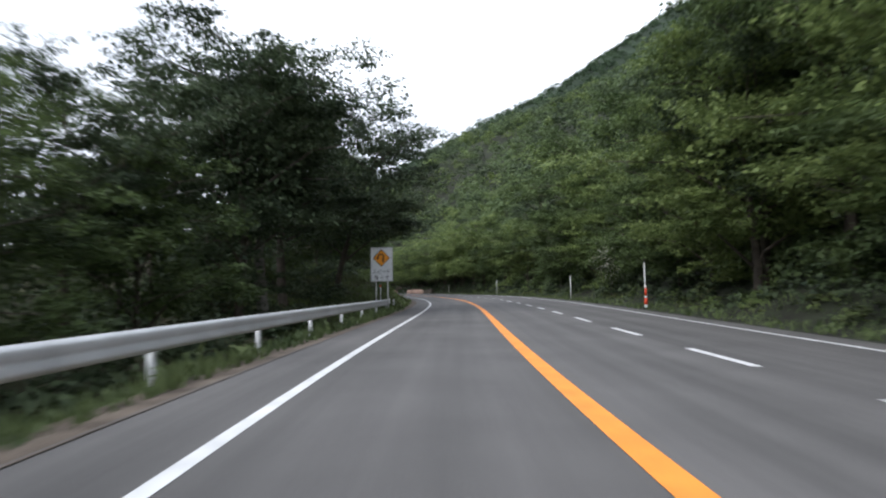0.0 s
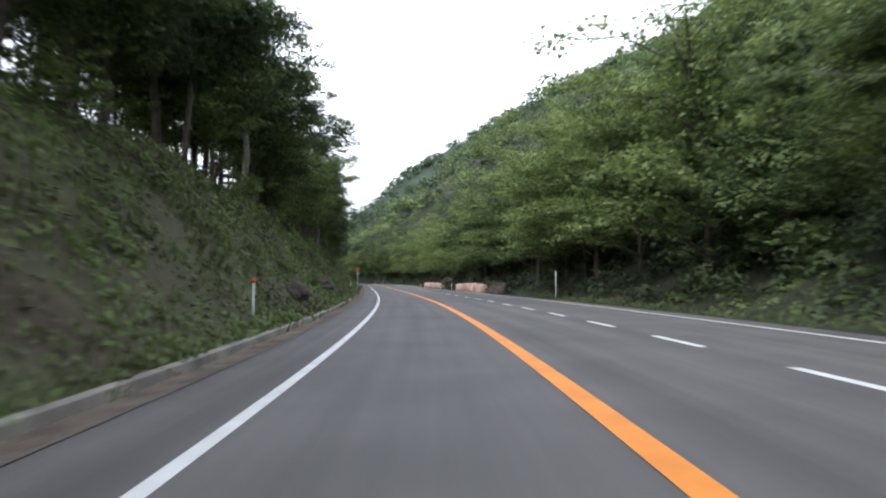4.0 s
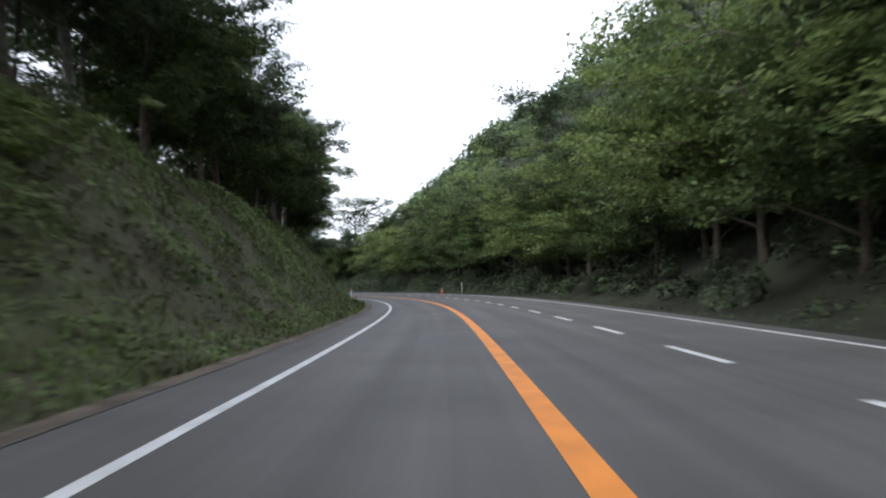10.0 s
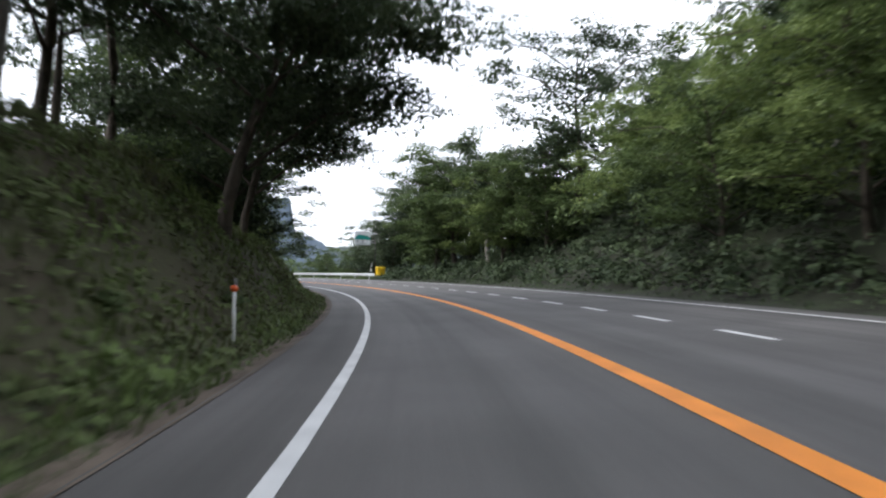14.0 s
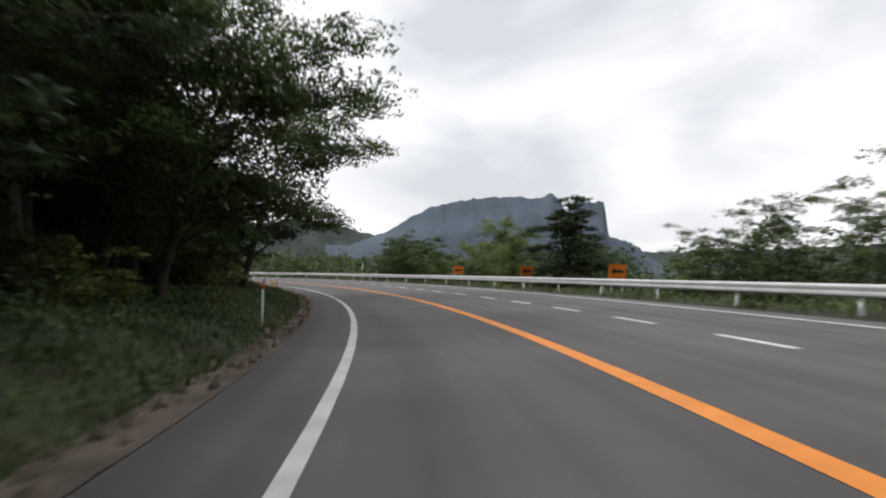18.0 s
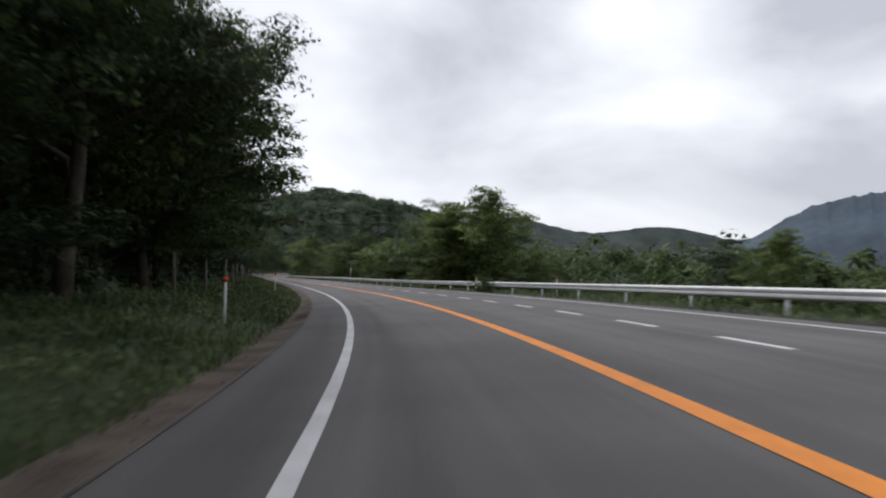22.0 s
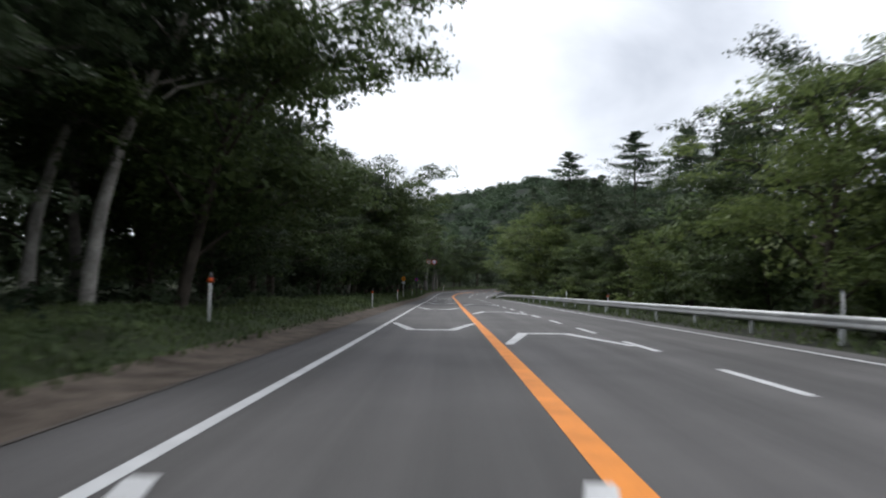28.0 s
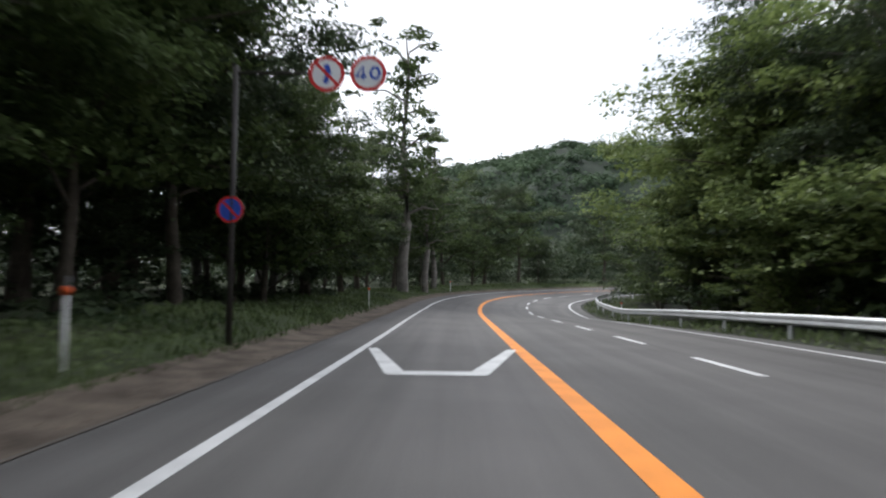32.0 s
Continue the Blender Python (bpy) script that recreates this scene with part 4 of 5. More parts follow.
grass("bank_weeds", "tangled green weeds and grass covering the bank", 71, 195000, 30, 350, 4.95, 14.0, 0.33, WEED, 0.6, -0.85)
grass("bank_weeds", "yellowish grass hanging over the kerb", 79, 10000, 60, 207, 5.1, 5.6, 0.3, WEED, 0.3)
grass("bank_weeds", "rough brown and green weeds on the upper bank", 80, 60000, 44, 350, 7.5, 13.5, 0.4, WEED, 0.35, -0.9)
grass("verge_grass", "rough green grass on the shaded verge", 72, 120000, 345, 560, 4.95, 10.5, 0.25, GRASS, 0.25)
grass("verge_grass", "rough green grass on the shaded verge", 73, 90000, 560, 800, 5.5, 10.5, 0.24, GRASS, 0.25)
grass("verge_grass", "rough green grass beside the guardrail", 74, 16000, -15, 45, 4.8, 9.0, 0.35, GRASS, 0.3)
grass("verge_grass", "rough green grass along the far edge of the road", 75, 14000, -15, 135, -7.6, -11.5, 0.3, GRASS, 0.3)
grass("verge_weeds", "thin shaded weeds and leaf litter at the foot of the woods", 77, 9000, 130, 400, -7.7, -11.5, 0.22, LEAF_DARK, 0.4)
grass("verge_grass", "rough green grass under the guardrail", 76, 30000, 395, 790, -7.6, -12.0, 0.3, GRASS, 0.3)
plant("bush", 529.8, -8.1, 0.45, None, 1)
grass("verge_grass", "short rough grass along the foot of the bank", 78, 11000, 285, 352, 4.65, 5.9, 0.2, GRASS, 0.3)
row("bush", 350, 480, 15.0, 8.0, 9.5, 0.5, 0.9)
row("bush", 10, 120, 14.0, -11, -13, 0.7, 1.2)
row("bush", 60, 330, 17.0, 9, 13, 0.5, 0.8)
row("bush", 590, 742, 10.0, -11.0, -13, 0.7, 1.1)
plant("birch", 629.8, 10.9, 1.0, 0, 0)
plant("birch", 631.2, 13.4, 0.9, -10, 0)
for s, d, scale in ((724, -17.5, 1.4), (731, -18.2, 1.5), (738, -18.0, 1.5)):
    plant("over", s, d, scale, 165)


# ---- guardrails ----
def guardrail(s0, s1, d, flip, label):
    """A steel beam with a folded section on round posts; flip is the side that faces the road."""
    rail = empty("guardrail", label, "guardrail")
    prof = [(0.0, 0.38), (0.05, 0.41), (0.075, 0.46), (0.03, 0.52), (0.03, 0.56), (0.075, 0.62), (0.05, 0.68), (0.0, 0.71)]
    ss = np.arange(s0, s1, 2.0)
    v, f = [], []
    n = len(prof)
    for i, s in enumerate(ss):
        out = 0.0
        lead = min(s - s0, s1 - s)
        if lead < 6:
            out = 0.45 * (1 - lead / 6) ** 2
        for back in (0, 1):
            for o, z in (prof if not back else [(p[0] - 0.006, p[1]) for p in prof]):
                x, y = road_xy(s, d + flip * (o - out))
                v.append((float(x), float(y), z + float(lift(s, d))))
        if i:
            a, b = (i - 1) * 2 * n, i * 2 * n
            for k in range(n - 1):
                f.append((a + k, b + k, b + k + 1, a + k + 1))
                f.append((a + n + k + 1, b + n + k + 1, b + n + k, a + n + k))
    mesh_ob("beam", v, f, STEEL, rail, "white galvanised folded steel beam", True)
    post = None
    for s in np.arange(s0 + 1.0, s1, 4.9):
        m = place(s, d - flip * 0.10, None)
        if post is None:
            bm = bmesh.new()
            rod(bm, (0, 0, -0.8), (0, 0, 0.66), 0.057, seg=12)
            post = part("post", bm, STEEL, rail, soft=True)
            shared = post.data
            post.matrix_world = Matrix.Translation((m.translation.x, m.translation.y, float(lift(s, d))))
        else:
            o = new("post", shared)
            o.parent = rail
            o.matrix_world = Matrix.Translation((m.translation.x, m.translation.y, float(lift(s, d))))
    return rail


guardrail(-16, 44.0, 5.35, -1, "white steel guardrail on posts beside the grass verge")
guardrail(392.6, 826, -8.6, 1, "long white steel guardrail on posts along the bend")
guardrail(815, 843, 5.2, -1, "white steel guardrail round the outside of the sharp bend")


# ---- signs ----
def diamond(r, at=(0, 0)):
    return [(at[0], at[1] - r), (at[0] + r, at[1]), (at[0], at[1] + r), (at[0] - r, at[1])]


def strip(points, w):
    """The outline of a bent bar of width w along points."""
    p = [Vector((x, z)) for x, z in points]
    a, b = [], []
    for i, q in enumerate(p):
        t = (p[min(i + 1, len(p) - 1)] - p[max(i - 1, 0)]).normalized()
        nrm = Vector((-t.y, t.x)) * w / 2
        a.append(q + nrm)
        b.append(q - nrm)
    return [(q.x, q.y) for q in a + b[::-1]]


def bent_bar(name, points, w, y, mat, parent):
    bm = bmesh.new()
    o = strip(points, w)
    n = len(points)
    lo = [bm.verts.new((x, y, z)) for x, z in o]
    for i in range(n - 1):
        bm.faces.new((lo[i], lo[i + 1], lo[2 * n - 2 - i], lo[2 * n - 1 - i]))
    got = bmesh.ops.extrude_face_region(bm, geom=bm.faces[:])
    bmesh.ops.translate(bm, verts=[e for e in got["geom"] if isinstance(e, bmesh.types.BMVert)], vec=(0, -0.003, 0))
    bmesh.ops.recalc_face_normals(bm, faces=bm.faces[:])
    return part(name, bm, mat, parent)


def sheet_part(name, outline, y, mat, parent, label="", thick=0.004):
    bm = bmesh.new()
    plate(bm, outline, y, thick)
    return part(name, bm, mat, parent, label)


def pole(parent, h, r=0.03, x=0.0, y=0.03, mat=None, name="pole"):
    bm = bmesh.new()
    rod(bm, (x, y, -0.5), (x, y, h), r, seg=12)
    return part(name, bm, mat or WHITE_METAL, parent, soft=True)


def rect(w, h, at=(0, 0)):
    return [(at[0] - w / 2, at[1] - h / 2), (at[0] + w / 2, at[1] - h / 2), (at[0] + w / 2, at[1] + h / 2), (at[0] - w / 2, at[1] + h / 2)]


# large slow-down board behind the guardrail
board = empty("warning_sign", "large white warning board with an orange U-turn diamond on two posts", "road sign", m=place(37.7, 5.56, 0.04, -6))
sheet_part("panel", rect(1.26, 1.92, (0, 2.62)), 0.0, SIGN_WHITE, board, thick=0.03)
for w, h, x, z in ((1.24, 0.03, 0, 3.56), (1.24, 0.03, 0, 1.68), (0.03, 1.9, -0.61, 2.62), (0.03, 1.9, 0.61, 2.62)):
    sheet_part("border_line", rect(w, h, (x, z)), -0.004, GREY_METAL, board)
sheet_part("diamond", diamond(0.47, (0, 2.98)), -0.004, SIGN_ORANGE, board, "orange diamond with a dark edge")
for a, b in (((0, 2.51), (0.47, 2.98)), ((0.47, 2.98), (0, 3.45)), ((0, 3.45), (-0.47, 2.98)), ((-0.47, 2.98), (0, 2.51))):
    bent_bar("diamond_edge", [a, b], 0.03, -0.008, BLACK, board)
turn_pts = [(0.10, 2.72), (0.09, 2.9)] + [(-0.03 + 0.15 * math.cos(a), 3.04 + 0.15 * math.sin(a)) for a in np.linspace(-0.3, 3.0, 9)] + [(-0.20, 2.98)]
bent_bar("arrow_shaft", turn_pts, 0.07, -0.008, BLACK, board)
sheet_part("arrow_head", [(-0.29, 3.0), (-0.12, 2.99), (-0.24, 2.86)], -0.009, BLACK, board)


def strokes(parent, lines, at, size, mat, w=0.1):
    """A written sign of brush-like bars: each line a row of points in a unit square."""
    for pts in lines:
        bent_bar("stroke", [(at[0] + (x - 0.5) * size, at[1] + (z - 0.5) * size) for x, z in pts], size * w, -0.006, mat, parent)


SU = [[(0.12, 0.85), (0.82, 0.85)], [(0.80, 0.85), (0.55, 0.45), (0.08, 0.08)], [(0.55, 0.45), (0.92, 0.08)]]
HI = [[(0.2, 0.92), (0.2, 0.2), (0.3, 0.1), (0.85, 0.1)], [(0.2, 0.5), (0.75, 0.64)], [(0.80, 0.92), (0.92, 0.92), (0.92, 0.80), (0.80, 0.80), (0.80, 0.92)]]
BAR = [[(0.05, 0.5), (0.95, 0.5)]]
DO = [[(0.3, 0.95), (0.3, 0.05)], [(0.3, 0.62), (0.72, 0.42)], [(0.66, 0.9), (0.74, 0.74)], [(0.84, 0.95), (0.92, 0.8)]]
OTO = [[(0.08, 0.86), (0.92, 0.86)], [(0.33, 0.97), (0.33, 0.76)], [(0.67, 0.97), (0.67, 0.76)], [(0.12, 0.7), (0.22, 0.62)], [(0.06, 0.5), (0.16, 0.42)], [(0.08, 0.06), (0.24, 0.3)],
       [(0.5, 0.74), (0.36, 0.5)], [(0.46, 0.66), (0.82, 0.66), (0.4, 0.34)], [(0.5, 0.6), (0.92, 0.36)], [(0.45, 0.3), (0.45, 0.05), (0.85, 0.05), (0.85, 0.3), (0.45, 0.3)]]
TO = [[(0.32, 0.92), (0.42, 0.55)], [(0.85, 0.75), (0.35, 0.5), (0.18, 0.28), (0.35, 0.1), (0.85, 0.1)]]
SE = [[(0.08, 0.58), (0.92, 0.66)], [(0.68, 0.92), (0.66, 0.4), (0.56, 0.36)], [(0.3, 0.86), (0.3, 0.2), (0.42, 0.08), (0.82, 0.1)]]
for k, glyph in enumerate((SU, HI, BAR, DO)):
    strokes(board, glyph, (-0.41 + 0.27 * k, 2.22), 0.25, BLACK)
for k, glyph in enumerate((OTO, TO, SE)):
    strokes(board, glyph, (-0.30 + 0.31 * k, 1.89), 0.25, BLACK, 0.085)
for x in (-0.33, 0.33):
    pole(board, 3.4, 0.038, x, 0.06, name="post")


def bend_sign(s, d, turn, flip, z, r=0.33, plate_z=None, label=""):
    """An orange diamond with a bent arrow, on a white pole, with a small plate under it."""
    sg = empty("bend_sign", label or "orange diamond bend-warning sign on a white pole in the grass", "road sign", m=place(s, d, None, turn))
    base = float(land(s, d) - lift(s, d))
    z -= base
    pole(sg, z + r * 0.8, 0.035)
    sheet_part("diamond", diamond(r, (0, z)), -0.005, SIGN_ORANGE, sg, "orange diamond panel", 0.02)
    bent_bar("arrow_shaft", [(-0.13 * flip, z - 0.16), (-0.12 * flip, z - 0.03), (-0.04 * flip, z + 0.05), (0.08 * flip, z + 0.07)], 0.06, -0.009, BLACK, sg)
    sheet_part("arrow_head", [(0.06 * flip, z - 0.02), (0.19 * flip, z + 0.075), (0.06 * flip, z + 0.16)], -0.012, BLACK, sg)
    pz = plate_z - base if plate_z else z - r - 0.17
    sheet_part("plate", rect(0.44, 0.17, (0, pz)), -0.005, SIGN_WHITE, sg, "small white plate", 0.012)
    for k in (-1, 1):
        sheet_part("text_bar", rect(0.32, 0.03, (0, pz + 0.035 * k)), -0.009, GREY_METAL, sg)
    return sg


bend_sign(184.1, 5.4, 0, -1, 2.82, 0.33, 2.33)
bend_sign(693.2, 6.4, 0, 1, 2.50, 0.33, 2.05)


def ring_sign(parent, at, r, face, name="sign_disc", label=""):
    """A round sign: white or blue field with a red rim, at (x, z)."""
    back = sheet_part(name, disc(r, 32, at), 0.0, GREY_METAL, parent, label, 0.02)
    bm = bmesh.new()
    o, i = disc(r, 32, at), disc(r * 0.80, 32, at)
    a = [bm.verts.new((x, -0.004, z)) for x, z in o]
    b = [bm.verts.new((x, -0.004, z)) for x, z in i]
    for k in range(32):
        bm.faces.new((a[k], a[(k + 1) % 32], b[(k + 1) % 32], b[k]))
    rim = part("rim", bm, SIGN_RED, back)
    fm = sheet_part("field", i, -0.003, face, back, "", 0.002)
    return back


# overhead arm with two discs over the lane, and a no-stopping disc on its pole
arm = empty("overhead_sign", "pair of round red-rimmed signs on a long overhead arm", "road sign", m=place(714.6, 5.75, 0.0))
pole(arm, 5.65, 0.06, 0, 0.05, DARK_METAL)
bm = bmesh.new()
rod(bm, (0, 0.05, 5.5), (3.1, 0.05, 5.5), 0.035)
part("arm", bm, DARK_METAL, arm, soft=True)
ring_sign(arm, (1.83, 5.47), 0.36, SIGN_WHITE)
bent_bar("slash", [(1.62, 5.68), (2.04, 5.26)], 0.06, -0.007, SIGN_RED, arm)
bent_bar("pictogram", [(1.80, 5.28), (1.87, 5.5), (1.82, 5.66)], 0.11, -0.006, SIGN_BLUE, arm)
limit = ring_sign(arm, (2.66, 5.48), 0.36, SIGN_WHITE)
for pts in ([(2.56, 5.36), (2.56, 5.62), (2.41, 5.42), (2.62, 5.42)], [(2.75, 5.38), (2.70, 5.48), (2.75, 5.59), (2.84, 5.59), (2.89, 5.48), (2.84, 5.38), (2.75, 5.38)]):
    bent_bar("numeral", pts, 0.055, -0.012, SIGN_BLUE, limit)
ring_sign(arm, (-0.02, 2.75), 0.27, SIGN_BLUE, "no_stopping_disc", "blue disc with a red rim and a red slash")
bent_bar("slash", [(-0.17, 2.9), (0.13, 2.6)], 0.05, -0.007, SIGN_RED, arm)

# the backs of two such discs over the far lanes, on a dark pole
mast = empty("overhead_sign", "two dark grey sign backs on the arm of a dark mast", "road sign", m=place(567.0, -9.6, 0.0))
pole(mast, 6.75, 0.075, 0, 0, DARK_METAL)
bm = bmesh.new()
rod(bm, (0.1, 0, 6.72), (-3.05, 0, 6.98), 0.04)
part("arm", bm, DARK_METAL, mast, soft=True)
for x in (-1.85, -2.80):
    dsc = sheet_part("sign_disc", disc(0.40, 32, (x, 6.86 - x * 0.02)), -0.05, SIGN_BACK, mast, "dull grey back of a round sign", 0.03)
    sheet_part("clamp", rect(0.5, 0.05, (x, 6.86 - x * 0.02)), -0.07, DARK_METAL, dsc, thick=0.02)

# direction board and its tarpaulin-wrapped neighbour
guide = empty("guide_board", "white and teal guide board on a grey mast before dark trees", "road sign", m=place(397.0, -10.9, 0.0))
pole(guide, 6.2, 0.075, 0, 0.1, DARK_METAL)
for z in (4.7, 5.75):
    bm = bmesh.new()
    rod(bm, (0.05, 0.1, z), (-2.6, 0.1, z), 0.04)
    part("arm", bm, GREY_METAL, guide, soft=True)
sheet_part("panel", rect(2.14, 1.72, (-1.8, 5.27)), 0.0, SIGN_WHITE, guide, thick=0.04)
sheet_part("teal_band", [(-2.87, 5.06), (-0.73, 5.06), (-0.73, 5.34), (-1.0, 5.46), (-1.15, 5.66), (-1.35, 5.58), (-1.6, 5.70), (-1.85, 5.66), (-2.2, 5.76), (-2.55, 5.6), (-2.87, 5.36)], -0.006, SIGN_TEAL, guide, "teal band with a ragged upper edge")
for x, z, w, h in ((-2.5, 4.86, 0.26, 0.24), (-1.8, 4.86, 0.26, 0.24), (-1.15, 4.82, 0.24, 0.06), (-2.5, 4.60, 0.2, 0.09), (-1.65, 4.58, 1.0, 0.09)):
    sheet_part("text_bar", rect(w, h, (x, z)), -0.006, GREY_METAL, guide)
wrapped = empty("wrapped_box", "box wrapped in creased yellow tarpaulin behind the guardrail", "covered box", m=place(397.2, -11.6, 0.0, 12))
bm = bmesh.new()
box(bm, (1.22, 1.0, 1.12), (0.06, 0, 1.0), 0.12)
bmesh.ops.subdivide_edges(bm, edges=bm.edges[:], cuts=4, use_grid_fill=True)
for v in bm.verts:
    v.co += Vector((noise.noise(v.co * 3.1), noise.noise(v.co * 2.7 + Vector((5, 0, 0))), noise.noise(v.co * 3.3 + Vector((0, 7, 0))))) * 0.11
part("tarpaulin", bm, YELLOW_SHEET, wrapped, soft=True)
for x in (-0.55, 0.55):
    for y in (-0.35, 0.35):
        bm = bmesh.new()
        box(bm, (0.09, 0.09, 1.1), (x, y, 0.05), 0.01)
        part("leg", bm, GREY_METAL, wrapped)
bm = bmesh.new()
rod(bm, (0, 0, -0.4), (0, 0, 2.1), 0.035)
small = empty("equipment_post", "thin grey post with a small box beside the yellow cover", "post", m=place(397.5, -10.6, 0.0))
part("pole", bm, GREY_METAL, small, soft=True)
bm = bmesh.new()
box(bm, (0.14, 0.12, 0.4), (-0.06, 0, 1.2), 0.015)
part("box", bm, WHITE_METAL, small)


def arrow_board(s, d, z, turn):
    """An orange board with a black arrow to the left, on two posts."""
    a = empty("arrow_board", "reddish-orange bend board with a black arrow on posts behind the guardrail", "road sign", "bend arrow boards", place(s, d, 0.0, turn))
    sheet_part("panel", rect(1.32, 0.80, (0, z)), 0.0, ARROW_ORANGE, a, thick=0.03)
    sheet_part("arrow", [(-0.5, z), (-0.22, z + 0.22), (-0.22, z + 0.08), (0.42, z + 0.08), (0.42, z - 0.08), (-0.22, z - 0.08), (-0.22, z - 0.22)], -0.006, BLACK, a)
    for x in (-0.42, 0.42):
        bm = bmesh.new()
        rod(bm, (x, 0.06, -3.0), (x, 0.06, z + 0.3), 0.04)
        part("post", bm, GREY_METAL, a, soft=True)


arrow_board(433.0, -12.3, 1.10, 18)
arrow_board(447.2, -13.4, 1.14, 16)
arrow_board(462.7, -14.6, 1.27, 14)


# ---- delineators, cones, poles ----
def delineator(label):
    a = empty("delineator_post", label, "marker post", "delineators along the road")
    bm = bmesh.new()
    rod(bm, (0, 0, -0.4), (0, 0, 0.92), 0.032, seg=12)
    part("post", bm, WHITE_METAL, a, soft=True)
    bm = bmesh.new()
    rod(bm, (0, -0.035, 0.98), (0, 0.035, 0.98), 0.062, seg=16)
    part("reflector", bm, REFLECTOR, a, "round orange-red reflector", True)
    bm = bmesh.new()
    box(bm, (0.05, 0.02, 0.16), (0.02, 0, 1.08), 0.006)
    part("cap", bm, GREY_METAL, a)
    return a


first = delineator("white delineator post with a round orange reflector in the grass")
spots = [(160.5, 5.9), (224.0, 5.9), (276.3, 6.0), (295.5, 5.6), (323.5, 5.5), (391.7, 6.7), (415.0, 5.4), (450.8, 5.95), (464.0, 5.5), (482.0, 5.9), (499.7, 6.0), (523.0, 6.2), (600.0, 6.2), (627.6, 6.7), (652.6, 5.6), (676.0, 5.8), (709.8, 6.15), (736.0, 5.8), (766.0, 5.8), (42.0, 6.1), (106.0, 6.0),
         (188.0, -8.6), (471.0, -9.0), (495.0, -9.0), (519.6, -9.0), (534.6, -9.0), (566.4, -9.0), (606.0, -9.0), (654.0, -9.0), (745.0, -9.0)]
first.matrix_world = place(*spots[0])
for s, d in spots[1:]:
    copy_thing(first, place(s, d, 0.0 if d < 0 else None))


def tall_pole(s, d, h):
    a = empty("snow_pole", "tall thin white marker pole at the roadside", "marker post", "tall marker poles", place(s, d, 0.0))
    pole(a, h, 0.035)
    bm = bmesh.new()
    rod(bm, (0, 0.03, h), (0, 0.03, h + 0.05), 0.045)
    part("cap", bm, GREY_METAL, a)


for s, d, h in ((35.1, -8.3, 2.3), (58.0, -8.9, 1.9), (95.7, -8.8, 2.0), (133.0, -8.8, 1.8), (300.0, -8.9, 1.3), (600.5, -8.9, 2.9), (475.0, -9.0, 2.0), (629.0, -8.9, 1.3), (668.0, -8.9, 1.3), (690.0, -8.9, 1.3)):
    tall_pole(s, d, h)


def cone(s, d, colour, label, h=0.72):
    a = empty("traffic_cone", label, "traffic cone", m=place(s, d))
    bm = bmesh.new()
    box(bm, (0.38, 0.38, 0.04), (0, 0, 0.02), 0.012)
    part("base", bm, BLACK if colour is YELLOW_SHEET else colour, a)
    for name, z0, z1, mat in (("body", 0.04, 0.25, colour), ("band", 0.25, 0.36, SIGN_WHITE), ("body", 0.36, 0.5, colour), ("band", 0.5, 0.58, SIGN_WHITE), ("tip", 0.58, h, colour)):
        bm = bmesh.new()
        rod(bm, (0, 0, z0), (0, 0, z1), 0.15 - 0.15 * z0 / 0.9, 0.15 - 0.15 * z1 / 0.9, 18)
        part(name, bm, mat, a, soft=True)
    return a


cone(455.7, 4.67, CONE_RED, "red and white traffic cone on the bare earth edge")
cone(458.4, 4.68, YELLOW_SHEET, "yellow traffic cone with a white band on bare earth")
cone(232.2, -7.55, CONE_RED, "red and white traffic cone at the foot of the hillside")
cone(304.5, -7.75, CONE_RED, "red and white traffic cone beside the edge line")
marker = empty("cone_post", "slim red cone post with white bands beside a marker pole", "traffic cone", m=place(34.5, -8.15))
for name, z0, z1, mat in (("foot", 0.0, 0.06, BLACK), ("band", 0.06, 0.2, SIGN_WHITE), ("body", 0.2, 0.55, CONE_RED), ("band", 0.55, 0.65, SIGN_WHITE), ("body", 0.65, 1.05, CONE_RED), ("tip", 1.05, 1.15, SIGN_WHITE)):
    bm = bmesh.new()
    rod(bm, (0, 0, z0), (0, 0, z1), 0.16 if name == "foot" else 0.1 - 0.05 * z0, 0.16 if name == "foot" else 0.1 - 0.05 * z1, 16)
    part(name, bm, mat, marker, soft=True)
a, b = place(455.7, 4.67).translation + Vector((0, 0, 0.66)), place(458.4, 4.68).translation + Vector((0, 0, 0.66))
links = empty("plastic_chain", "yellow and black chain hung between two cones", "chain")
for k in range(12):
    t0, t1 = k / 12, (k + 1) / 12
    p, q = (a.lerp(b, t) - Vector((0, 0, 0.28 * (1 - (2 * t - 1) ** 2))) for t in (t0, t1))
    bm = bmesh.new()
    rod(bm, p, q, 0.016, seg=6)
    part("link", bm, YELLOW_SHEET if k % 2 else BLACK, links)


